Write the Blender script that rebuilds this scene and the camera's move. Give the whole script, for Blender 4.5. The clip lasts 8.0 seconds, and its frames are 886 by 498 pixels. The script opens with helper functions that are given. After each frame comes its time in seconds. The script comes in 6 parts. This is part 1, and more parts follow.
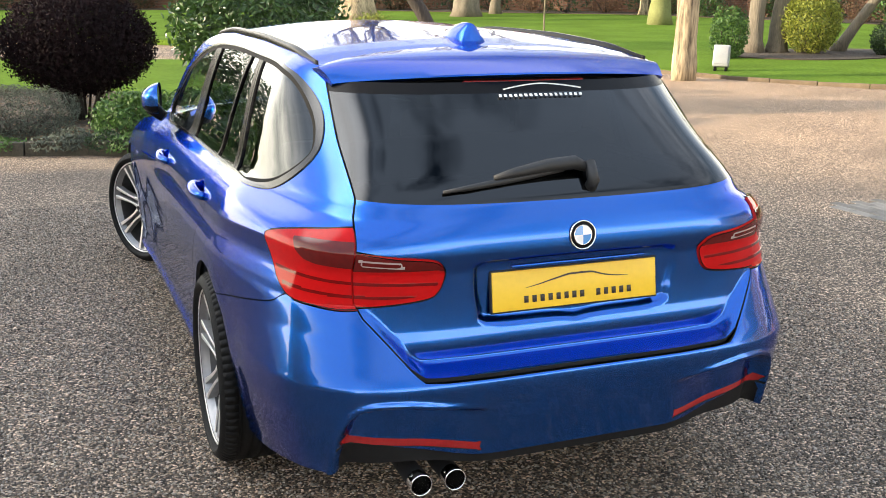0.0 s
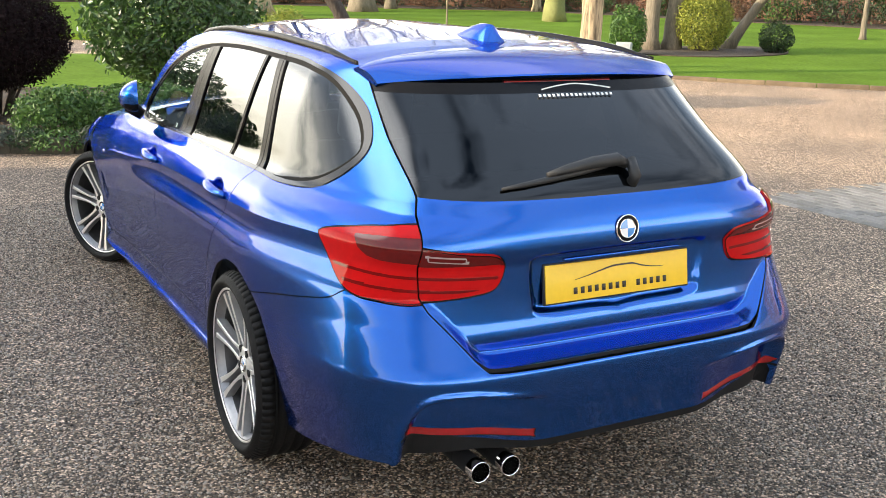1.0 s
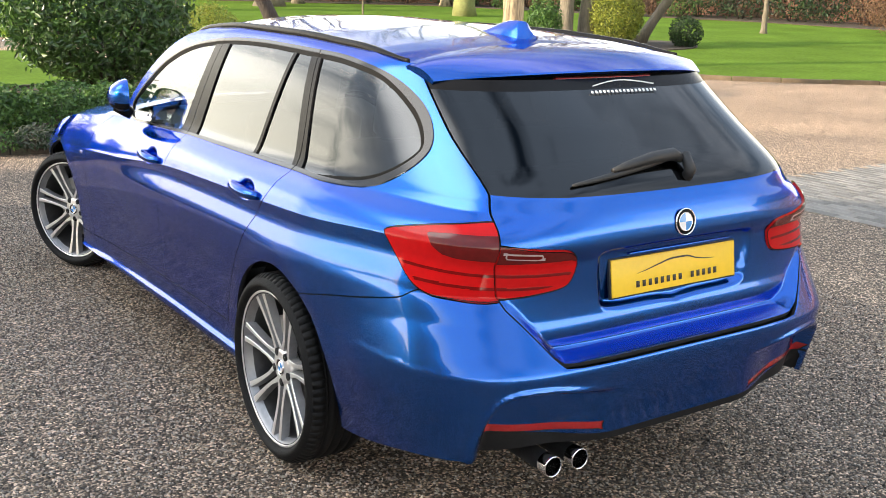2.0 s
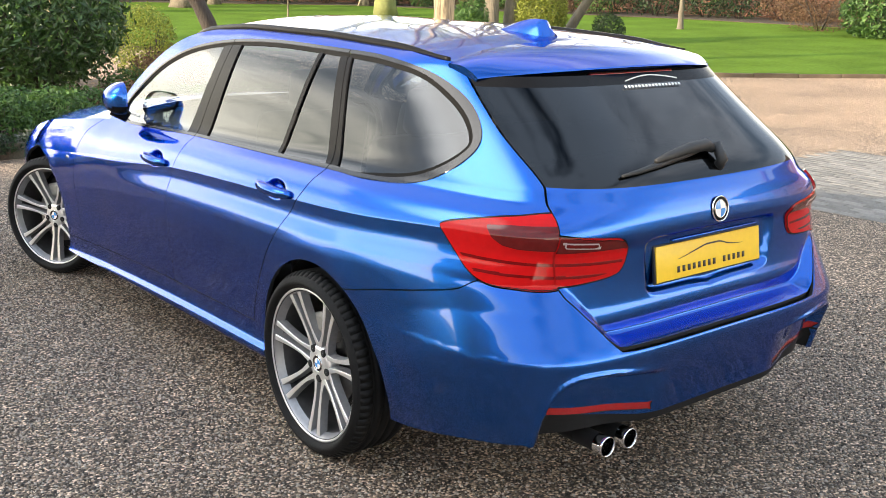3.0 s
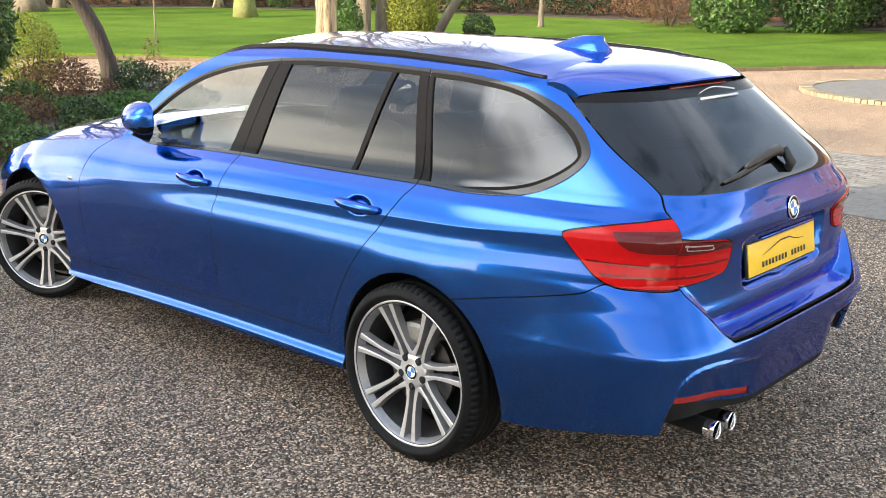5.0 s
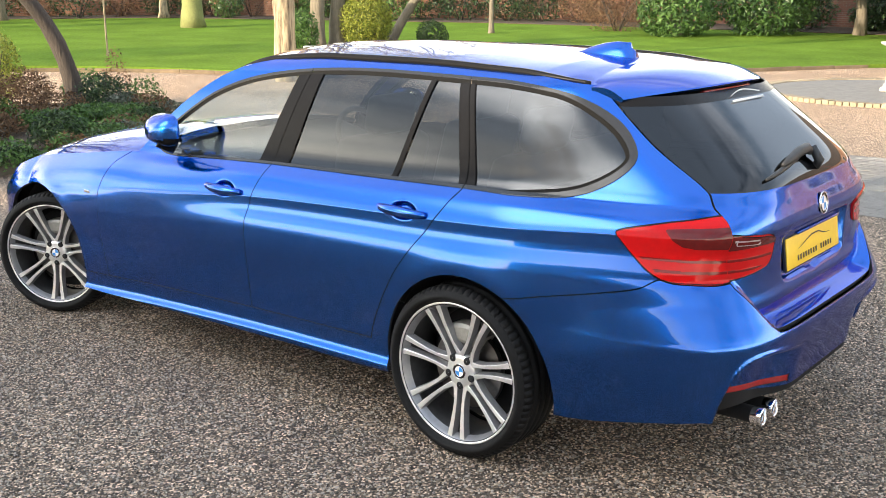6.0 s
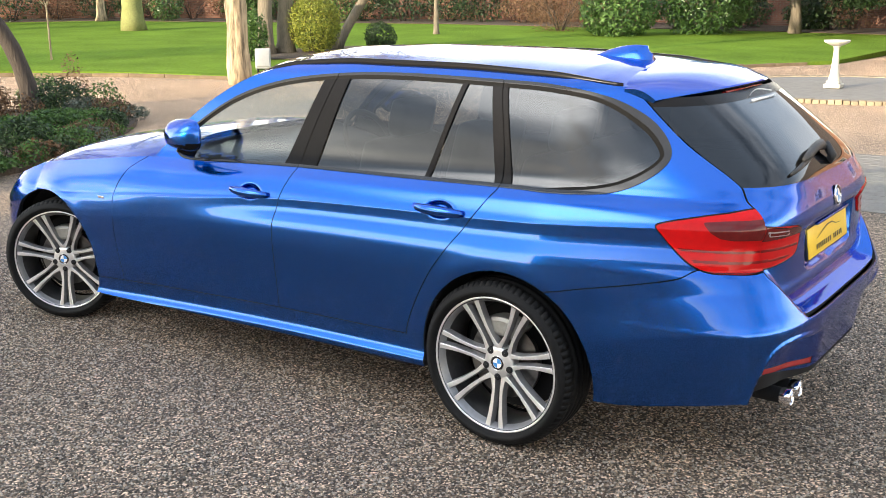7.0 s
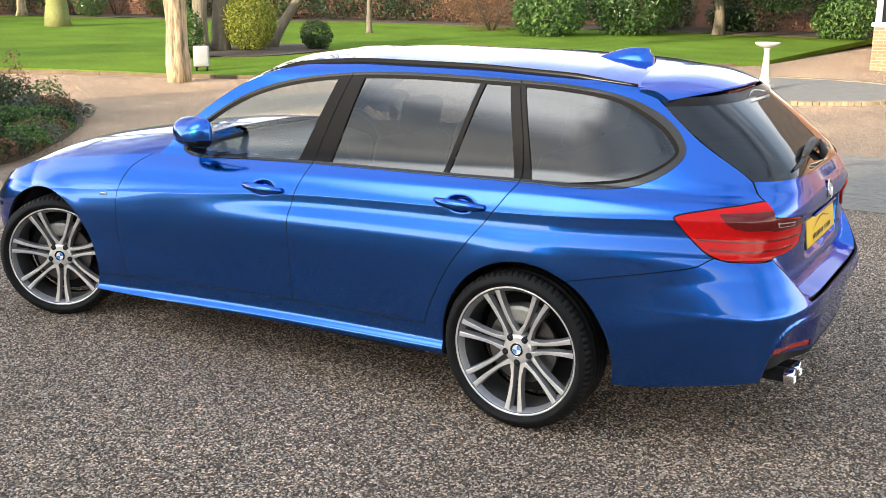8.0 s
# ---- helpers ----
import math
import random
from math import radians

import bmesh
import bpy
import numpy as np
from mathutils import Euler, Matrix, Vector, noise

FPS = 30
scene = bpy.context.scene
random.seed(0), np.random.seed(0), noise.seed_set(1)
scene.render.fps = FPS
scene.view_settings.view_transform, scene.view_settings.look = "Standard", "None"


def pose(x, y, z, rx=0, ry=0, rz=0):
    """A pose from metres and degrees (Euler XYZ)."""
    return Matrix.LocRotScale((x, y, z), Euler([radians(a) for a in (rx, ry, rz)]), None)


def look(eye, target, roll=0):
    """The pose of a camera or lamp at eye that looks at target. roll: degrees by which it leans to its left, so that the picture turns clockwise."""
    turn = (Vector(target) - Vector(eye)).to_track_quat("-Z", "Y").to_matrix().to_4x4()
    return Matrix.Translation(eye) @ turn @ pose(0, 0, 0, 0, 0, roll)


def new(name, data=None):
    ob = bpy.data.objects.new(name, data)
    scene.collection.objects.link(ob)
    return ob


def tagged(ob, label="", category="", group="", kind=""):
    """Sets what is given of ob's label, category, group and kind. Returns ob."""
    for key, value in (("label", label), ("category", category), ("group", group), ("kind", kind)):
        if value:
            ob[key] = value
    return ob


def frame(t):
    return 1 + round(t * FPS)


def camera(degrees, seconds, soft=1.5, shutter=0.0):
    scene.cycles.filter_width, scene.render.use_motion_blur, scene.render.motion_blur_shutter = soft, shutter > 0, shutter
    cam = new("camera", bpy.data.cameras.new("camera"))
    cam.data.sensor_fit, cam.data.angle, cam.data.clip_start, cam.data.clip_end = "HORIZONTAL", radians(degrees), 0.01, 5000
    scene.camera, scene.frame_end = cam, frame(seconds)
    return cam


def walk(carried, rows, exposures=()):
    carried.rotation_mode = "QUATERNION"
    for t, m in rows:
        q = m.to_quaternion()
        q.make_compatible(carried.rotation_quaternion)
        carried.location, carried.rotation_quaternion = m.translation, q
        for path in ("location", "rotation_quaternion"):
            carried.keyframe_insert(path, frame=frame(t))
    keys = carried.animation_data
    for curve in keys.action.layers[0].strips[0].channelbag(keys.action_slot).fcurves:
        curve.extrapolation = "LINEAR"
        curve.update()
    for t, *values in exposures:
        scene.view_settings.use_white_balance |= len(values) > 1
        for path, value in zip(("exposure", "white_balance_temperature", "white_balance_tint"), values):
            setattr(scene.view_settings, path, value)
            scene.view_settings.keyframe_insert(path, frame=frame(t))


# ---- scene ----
cam = camera(47.5, 8.0, soft=0.75)
PATH = [
    (0, (-1.354, -3.385, 1.611), (-0.641, -1.584, 1.114), 0.6),
    (0.5, (-1.611, -3.342, 1.617), (-0.785, -1.59, 1.122), 1.3),
    (1, (-1.812, -3.272, 1.627), (-0.9, -1.565, 1.124), 1.3),
    (1.5, (-2.001, -3.15, 1.632), (-1.009, -1.491, 1.119), 1.2),
    (2.8, (-2.527, -2.897, 1.609), (-1.339, -1.369, 1.107), 1.3),
    (3, (-2.587, -2.871, 1.62), (-1.379, -1.36, 1.113), 1.0),
    (3.5, (-2.76, -2.751, 1.641), (-1.491, -1.293, 1.129), 0.9),
    (4, (-2.975, -2.625, 1.67), (-1.638, -1.23, 1.153), 1.0),
    (4.5, (-3.145, -2.519, 1.686), (-1.761, -1.17, 1.171), 0.8),
    (6, (-3.619, -2.212, 1.701), (-2.122, -0.981, 1.207), -0.2),
    (6.5, (-3.781, -2.107, 1.72), (-2.25, -0.92, 1.224), -0.4),
    (7, (-3.96, -2.003, 1.727), (-2.388, -0.868, 1.233), -0.5),
    (7.5, (-4.182, -1.871, 1.709), (-2.557, -0.808, 1.228), 0.0),
    (8, (-4.326, -1.774, 1.748), (-2.67, -0.767, 1.251), 0.2),
]
walk(cam, [(t, look(eye, target, roll)) for t, eye, target, roll in PATH], [(0.0, 1.22), (3.0, 1.28), (6.0, 1.36), (8.0, 1.26)])

# ---- sky, sun ----
SUN_AZIMUTH, SUN_ELEVATION = 166.0, 11.5  # degrees, azimuth counted from +x towards +y
world = bpy.data.worlds.new("sky")
scene.world = world
world.use_nodes = True
wn, wl = world.node_tree.nodes, world.node_tree.links
sky = wn.new("ShaderNodeTexSky")
sky.sky_type, sky.sun_disc = "NISHITA", False
sky.sun_elevation = radians(SUN_ELEVATION)
sky.sun_rotation = radians(90 - SUN_AZIMUTH)
coord = wn.new("ShaderNodeTexCoord")
stretch = wn.new("ShaderNodeMapping")
stretch.inputs["Scale"].default_value = (1.0, 1.0, 3.2)
wl.new(coord.outputs["Generated"], stretch.inputs["Vector"])
puffs = wn.new("ShaderNodeTexNoise")
puffs.inputs["Scale"].default_value, puffs.inputs["Detail"].default_value, puffs.inputs["Roughness"].default_value = 2.1, 9, 0.58
wl.new(stretch.outputs["Vector"], puffs.inputs["Vector"])
cover = wn.new("ShaderNodeValToRGB")
cover.color_ramp.elements[0].position, cover.color_ramp.elements[0].color = 0.30, (0, 0, 0, 1)
cover.color_ramp.elements[1].position, cover.color_ramp.elements[1].color = 0.50, (1, 1, 1, 1)
wl.new(puffs.outputs["Fac"], cover.inputs["Fac"])
cloud = wn.new("ShaderNodeMixRGB")
lit = wn.new("ShaderNodeVectorMath")
lit.operation = "MULTIPLY_ADD"
lit.inputs[1].default_value = (0.30, 0.32, 0.34)
# a creamy clear strip along the horizon, a slate cloud bank over it, brighter cloud above
height = wn.new("ShaderNodeSeparateXYZ")
wl.new(coord.outputs["Generated"], height.inputs[0])
ragged = wn.new("ShaderNodeMath")
ragged.operation = "MULTIPLY_ADD"
ragged.inputs[1].default_value = 0.11
wl.new(puffs.outputs["Fac"], ragged.inputs[0])
wl.new(height.outputs["Z"], ragged.inputs[2])
tall = wn.new("ShaderNodeValToRGB")
tall.color_ramp.elements[0].position, tall.color_ramp.elements[0].color = 0.0, (1.46, 1.33, 1.06, 1)
tall.color_ramp.elements[1].position, tall.color_ramp.elements[1].color = 0.85, (0.33, 0.40, 0.50, 1)
for p, c in ((0.225, (1.44, 1.33, 1.10)), (0.30, (0.72, 0.70, 0.66)), (0.38, (0.33, 0.37, 0.42)), (0.50, (0.30, 0.35, 0.41)), (0.62, (0.42, 0.45, 0.49))):
    tall.color_ramp.elements.new(p).color = (*c, 1)
wl.new(ragged.outputs[0], tall.inputs["Fac"])
scaled = wn.new("ShaderNodeVectorMath")
scaled.operation = "SCALE"
scaled.inputs["Scale"].default_value = 16.0
wl.new(tall.outputs["Color"], scaled.inputs[0])
wl.new(scaled.outputs["Vector"], lit.inputs[2])
wl.new(sky.outputs["Color"], lit.inputs[0])
wl.new(lit.outputs["Vector"], cloud.inputs["Color2"])
wl.new(cover.outputs["Color"], cloud.inputs["Fac"])
wl.new(sky.outputs["Color"], cloud.inputs["Color1"])


def sky_glow(below, azimuth, elevation, wide, tight, colour, amount):
    """Adds a brighter patch to the sky round one direction."""
    a, e = radians(azimuth), radians(elevation)
    toward = wn.new("ShaderNodeVectorMath")
    toward.operation = "DOT_PRODUCT"
    toward.inputs[1].default_value = (math.cos(a) * math.cos(e), math.sin(a) * math.cos(e), math.sin(e))
    wl.new(coord.outputs["Generated"], toward.inputs[0])
    frayed = wn.new("ShaderNodeMath")
    frayed.operation = "MULTIPLY_ADD"
    frayed.inputs[1].default_value = 0.05
    wl.new(puffs.outputs["Fac"], frayed.inputs[0])
    wl.new(toward.outputs["Value"], frayed.inputs[2])
    halo = wn.new("ShaderNodeMapRange")
    halo.interpolation_type = "SMOOTHSTEP"
    halo.inputs["From Min"].default_value, halo.inputs["From Max"].default_value = wide + 0.025, tight + 0.025
    wl.new(frayed.outputs[0], halo.inputs["Value"])
    shade = wn.new("ShaderNodeVectorMath")
    shade.operation = "SCALE"
    shade.inputs[0].default_value = colour
    wl.new(halo.outputs["Result"], shade.inputs["Scale"])
    glow = wn.new("ShaderNodeVectorMath")
    glow.operation = "MULTIPLY_ADD"
    glow.inputs[1].default_value = (amount, amount, amount)
    wl.new(shade.outputs["Vector"], glow.inputs[0])
    wl.new(below, glow.inputs[2])
    return glow.outputs["Vector"]


# two added glows in the sky, placed for the highlights on the car's flank
high = sky_glow(cloud.outputs["Color"], SUN_AZIMUTH - 14, 42, 0.925, 0.992, (1.0, 0.97, 0.91), 30)
wl.new(sky_glow(high, 103, 19, 0.955, 0.99, (1.0, 0.95, 0.85), 10), wn["Background"].inputs["Color"])
wn["Background"].inputs["Strength"].default_value = 0.085
sun = new("sun", bpy.data.lights.new("sun", "SUN"))
sun.data.energy, sun.data.angle, sun.data.color = 5.0, radians(0.6), (1.0, 0.83, 0.60)
sa, se = radians(SUN_AZIMUTH), radians(SUN_ELEVATION)
sun.matrix_world = look((0, 0, 30), (-math.cos(sa) * math.cos(se), -math.sin(sa) * math.cos(se), 30 - math.sin(se)))


# ---- materials ----
def link(m, a, b):
    m.node_tree.links.new(a, b)


def mat(name, color, rough=0.5, metal=0.0, vary=0.15, scale=6.0, fine=60.0, bump=0.0, bump_scale=80.0, coat=0.0, spec=0.5, object_random=0.0):
    """A surface with colour variation at two scales and a fine relief."""
    m = bpy.data.materials.new(name)
    m.use_nodes = True
    nt = m.node_tree
    b = nt.nodes["Principled BSDF"]
    b.inputs["Roughness"].default_value, b.inputs["Metallic"].default_value = rough, metal
    b.inputs["Coat Weight"].default_value, b.inputs["Coat Roughness"].default_value = coat, 0.03
    b.inputs["Specular IOR Level"].default_value = spec
    co = nt.nodes.new("ShaderNodeTexCoord")
    if vary:
        big = nt.nodes.new("ShaderNodeTexNoise")
        big.inputs["Scale"].default_value, big.inputs["Detail"].default_value = scale, 5
        small = nt.nodes.new("ShaderNodeTexNoise")
        small.inputs["Scale"].default_value, small.inputs["Detail"].default_value = fine, 3
        for n in (big, small):
            link(m, co.outputs["Object"], n.inputs["Vector"])
        add = nt.nodes.new("ShaderNodeMath")
        link(m, big.outputs["Fac"], add.inputs[0])
        link(m, small.outputs["Fac"], add.inputs[1])
        ramp = nt.nodes.new("ShaderNodeMapRange")
        ramp.inputs["From Min"].default_value, ramp.inputs["From Max"].default_value = 0.7, 1.3
        ramp.inputs["To Min"].default_value, ramp.inputs["To Max"].default_value = 1 - vary, 1 + vary
        link(m, add.outputs[0], ramp.inputs["Value"])
        mul = nt.nodes.new("ShaderNodeVectorMath")
        mul.operation = "SCALE"
        mul.inputs[0].default_value = color[:3]
        last = ramp.outputs["Result"]
        if object_random:
            info = nt.nodes.new("ShaderNodeObjectInfo")
            r2 = nt.nodes.new("ShaderNodeMapRange")
            r2.inputs["To Min"].default_value, r2.inputs["To Max"].default_value = 1 - object_random, 1 + object_random
            link(m, info.outputs["Random"], r2.inputs["Value"])
            both = nt.nodes.new("ShaderNodeMath")
            both.operation = "MULTIPLY"
            link(m, last, both.inputs[0])
            link(m, r2.outputs["Result"], both.inputs[1])
            last = both.outputs[0]
        link(m, last, mul.inputs["Scale"])
        link(m, mul.outputs["Vector"], b.inputs["Base Color"])
    else:
        b.inputs["Base Color"].default_value = (*color[:3], 1)
    if bump:
        rel = nt.nodes.new("ShaderNodeTexNoise")
        rel.inputs["Scale"].default_value, rel.inputs["Detail"].default_value = bump_scale, 6
        link(m, co.outputs["Object"], rel.inputs["Vector"])
        bu = nt.nodes.new("ShaderNodeBump")
        bu.inputs["Strength"].default_value, bu.inputs["Distance"].default_value = bump, 0.02
        link(m, rel.outputs["Fac"], bu.inputs["Height"])
        link(m, bu.outputs["Normal"], b.inputs["Normal"])
    return m


def streaked(m):
    """Draws the noise of a material out along the height, as in bark."""
    nt = m.node_tree
    co = nt.nodes["Texture Coordinate"]
    long = nt.nodes.new("ShaderNodeMapping")
    long.inputs["Scale"].default_value = (1.6, 1.6, 0.16)
    link(m, co.outputs["Object"], long.inputs["Vector"])
    for n in nt.nodes:
        if n.type == "TEX_NOISE":
            link(m, long.outputs["Vector"], n.inputs["Vector"])
    return m


def pane(name, tint, mix, rough=0.0):
    """Tinted glass: a clear gloss over a tinted see-through sheet."""
    m = bpy.data.materials.new(name)
    m.use_nodes = True
    nt = m.node_tree
    nt.nodes.remove(nt.nodes["Principled BSDF"])
    see = nt.nodes.new("ShaderNodeBsdfTransparent")
    see.inputs["Color"].default_value = (*tint, 1)
    gl = nt.nodes.new("ShaderNodeBsdfGlossy")
    gl.inputs["Roughness"].default_value, gl.inputs["Color"].default_value = rough, (0.95, 0.97, 1, 1)
    facing = nt.nodes.new("ShaderNodeLayerWeight")
    facing.inputs["Blend"].default_value = 0.5
    steep = nt.nodes.new("ShaderNodeMath")
    steep.operation = "POWER"
    steep.inputs[1].default_value = 4.5
    link(m, facing.outputs["Facing"], steep.inputs[0])
    gloss = nt.nodes.new("ShaderNodeMapRange")
    gloss.inputs["To Min"].default_value = mix
    link(m, steep.outputs[0], gloss.inputs["Value"])
    sh = nt.nodes.new("ShaderNodeMixShader")
    link(m, gloss.outputs["Result"], sh.inputs["Fac"])
    link(m, see.outputs["BSDF"], sh.inputs[1])
    link(m, gl.outputs["BSDF"], sh.inputs[2])
    link(m, sh.outputs["Shader"], nt.nodes["Material Output"].inputs["Surface"])
    return m


def gravel_material():
    """Loose stone chips about a centimetre across, grey-brown, with damp darker patches."""
    m = bpy.data.materials.new("gravel")
    m.use_nodes = True
    nt = m.node_tree
    b = nt.nodes["Principled BSDF"]
    b.inputs["Roughness"].default_value = 0.75
    co = nt.nodes.new("ShaderNodeTexCoord")
    cells = nt.nodes.new("ShaderNodeTexVoronoi")
    cells.inputs["Scale"].default_value = 118
    link(m, co.outputs["Object"], cells.inputs["Vector"])
    tone = nt.nodes.new("ShaderNodeValToRGB")
    el = tone.color_ramp.elements
    el[0].position, el[0].color = 0.0, (0.03, 0.026, 0.023, 1)
    el[1].position, el[1].color = 1.0, (0.85, 0.78, 0.70, 1)
    for p, c in ((0.35, (0.065, 0.055, 0.046, 1)), (0.65, (0.19, 0.16, 0.13, 1)), (0.86, (0.44, 0.385, 0.33, 1))):
        e = el.new(p)
        e.color = c
    sep = nt.nodes.new("ShaderNodeSeparateColor")
    link(m, cells.outputs["Color"], sep.inputs["Color"])
    link(m, sep.outputs["Red"], tone.inputs["Fac"])
    patch = nt.nodes.new("ShaderNodeTexNoise")
    patch.inputs["Scale"].default_value, patch.inputs["Detail"].default_value = 0.55, 6
    link(m, co.outputs["Object"], patch.inputs["Vector"])
    pr = nt.nodes.new("ShaderNodeMapRange")
    pr.inputs["From Min"].default_value, pr.inputs["From Max"].default_value = 0.35, 0.65
    pr.inputs["To Min"].default_value, pr.inputs["To Max"].default_value = 0.8, 1.15
    link(m, patch.outputs["Fac"], pr.inputs["Value"])
    mul = nt.nodes.new("ShaderNodeVectorMath")
    mul.operation = "SCALE"
    link(m, tone.outputs["Color"], mul.inputs[0])
    link(m, pr.outputs["Result"], mul.inputs["Scale"])
    warm = nt.nodes.new("ShaderNodeVectorMath")
    warm.operation = "MULTIPLY"
    # darker and greyer near the car, lighter and yellower along the far drive
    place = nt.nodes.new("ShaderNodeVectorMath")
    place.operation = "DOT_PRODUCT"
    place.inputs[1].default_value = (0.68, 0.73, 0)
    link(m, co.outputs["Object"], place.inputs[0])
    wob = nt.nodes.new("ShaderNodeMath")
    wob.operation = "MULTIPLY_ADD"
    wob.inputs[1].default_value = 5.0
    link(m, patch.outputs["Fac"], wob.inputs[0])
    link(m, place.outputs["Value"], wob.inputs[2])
    far_tint = nt.nodes.new("ShaderNodeMapRange")
    far_tint.inputs["From Min"].default_value, far_tint.inputs["From Max"].default_value = 7.0, 12.0
    link(m, wob.outputs[0], far_tint.inputs["Value"])
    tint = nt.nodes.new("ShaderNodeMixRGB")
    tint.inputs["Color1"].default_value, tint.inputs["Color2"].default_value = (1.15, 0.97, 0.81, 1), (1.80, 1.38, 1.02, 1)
    link(m, far_tint.outputs["Result"], tint.inputs["Fac"])
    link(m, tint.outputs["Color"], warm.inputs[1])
    link(m, mul.outputs["Vector"], warm.inputs[0])
    link(m, warm.outputs["Vector"], b.inputs["Base Color"])
    bu = nt.nodes.new("ShaderNodeBump")
    bu.inputs["Strength"].default_value, bu.inputs["Distance"].default_value, bu.invert = 1.0, 0.012, True
    link(m, cells.outputs["Distance"], bu.inputs["Height"])
    link(m, bu.outputs["Normal"], b.inputs["Normal"])
    return m


def paint_material():
    """Metallic blue car paint under clear lacquer."""
    m = mat("blue_metallic_paint", (0.005, 0.100, 0.46), rough=0.25, metal=1.0, vary=0.05, scale=3, fine=900, coat=1.0)
    b = m.node_tree.nodes["Principled BSDF"]
    b.inputs["Coat IOR"].default_value, b.inputs["Coat Roughness"].default_value = 1.5, 0.045
    b.inputs["Specular Tint"].default_value = (0.03, 0.30, 0.85, 1)
    return m


PAINT = paint_material()
GLOSS = mat("gloss_black_strip", (0.016, 0.016, 0.017), rough=0.16, vary=0.1, spec=0.5)
GASKET = mat("window_rubber", (0.007, 0.007, 0.007), rough=0.7, vary=0.1, spec=0.1)
BLACK = mat("gloss_black_trim", (0.008, 0.008, 0.009), rough=0.25, vary=0.1, spec=0.07)
SATIN = mat("satin_black_plastic", (0.018, 0.018, 0.019), rough=0.55, vary=0.15, bump=0.08, bump_scale=500)
LOWER = mat("matt_black_plastic", (0.009, 0.009, 0.010), rough=0.6, vary=0.15, spec=0.2)
DARK = mat("dark_liner", (0.008, 0.008, 0.009), rough=0.9, vary=0.2)
RUBBER = mat("tyre_rubber", (0.0065, 0.0065, 0.007), rough=0.7, spec=0.2, vary=0.2, scale=12, bump=0.15, bump_scale=160)
ALLOY = mat("machined_alloy", (0.74, 0.73, 0.72), rough=0.34, metal=0.7, vary=0.06, scale=20)
ALLOY_DARK = mat("grey_painted_alloy", (0.30, 0.30, 0.31), rough=0.4, metal=0.6, vary=0.1)
BARREL = mat("dark_grey_barrel", (0.085, 0.085, 0.088), rough=0.45, metal=0.6, vary=0.15)
CHROME = mat("chrome", (0.85, 0.85, 0.86), rough=0.06, metal=1.0, vary=0.02)
STEEL = mat("brake_steel", (0.20, 0.195, 0.19), rough=0.35, metal=1.0, vary=0.15, scale=25)
RED_LENS = mat("red_lens", (0.48, 0.006, 0.007), rough=0.05, vary=0.06, scale=15, coat=0.0, spec=0.2)
RED_DEEP = mat("deep_red_lens", (0.15, 0.002, 0.003), rough=0.05, vary=0.08, scale=15, coat=0.4, spec=0.2)
SMOKE_LENS = mat("smoked_red_lens", (0.11, 0.005, 0.005), rough=0.05, vary=0.1, scale=15, coat=0.4, spec=0.25)
RIM_LENS = mat("dark_lens_rim", (0.018, 0.002, 0.002), rough=0.08, vary=0.1, spec=0.3)
CLEAR_LENS = mat("pale_lens", (0.42, 0.33, 0.33), rough=0.1, vary=0.05, coat=1.0)
RED_REFLECTOR = mat("red_reflector", (0.30, 0.012, 0.014), rough=0.25, vary=0.1, coat=0.6)
PLATE = mat("yellow_plate", (0.86, 0.55, 0.03), rough=0.35, vary=0.04, scale=8)
PLATE_INK = mat("dark_print", (0.05, 0.04, 0.03), rough=0.5, vary=0.0)
WHITE_PRINT = mat("white_print", (0.8, 0.8, 0.8), rough=0.5, vary=0.0)
BADGE_BLUE = mat("badge_blue", (0.05, 0.25, 0.62), rough=0.2, vary=0.0, coat=1)
BADGE_WHITE = mat("badge_white", (0.8, 0.8, 0.8), rough=0.2, vary=0.0, coat=1)
GLASS_CLEAR = pane("side_glass", (0.88, 0.94, 0.93), 0.09)
GLASS_REAR = pane("rear_glass", (0.04, 0.045, 0.05), 0.05)
GLASS_DARK = pane("privacy_glass", (0.13, 0.14, 0.15), 0.075)
LEATHER = mat("seat_leather", (0.05, 0.048, 0.046), rough=0.55, vary=0.15, bump=0.1)
CABIN = mat("cabin_plastic", (0.03, 0.03, 0.032), rough=0.6, vary=0.15)
HEADLINING = mat("grey_headlining", (0.35, 0.34, 0.33), rough=0.9, vary=0.1)
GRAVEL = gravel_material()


# ---- building helpers ----
def part(name, bm, material, parent=None, label="", smooth=True, normals=None):
    """Links a bmesh as one mesh object, under a thing or a part if one is given."""
    me = bpy.data.meshes.new(name)
    bm.normal_update()
    if normals is not None:
        vecs = [v[normals].normalized() if v[normals].length > 0 else v.normal.copy() for v in bm.verts]
    bm.to_mesh(me)
    bm.free()
    for mt in (material if isinstance(material, (list, tuple)) else (material,)):
        me.materials.append(mt)
    if smooth:
        me.polygons.foreach_set("use_smooth", [True] * len(me.polygons))
    if normals is not None:
        me.normals_split_custom_set_from_vertices([tuple(v) for v in vecs])
    ob = new(name, me)
    if parent:
        ob.parent = parent
    if label:
        ob["label"] = label
    return ob


def raw(name, verts, faces, material, parent=None, label="", smooth=False):
    me = bpy.data.meshes.new(name)
    me.from_pydata([tuple(map(float, v)) for v in verts], [], [tuple(map(int, f)) for f in faces])
    for mt in (material if isinstance(material, (list, tuple)) else (material,)):
        me.materials.append(mt)
    if smooth:
        me.polygons.foreach_set("use_smooth", [True] * len(me.polygons))
    ob = new(name, me)
    if parent:
        ob.parent = parent
    if label:
        ob["label"] = label
    return ob


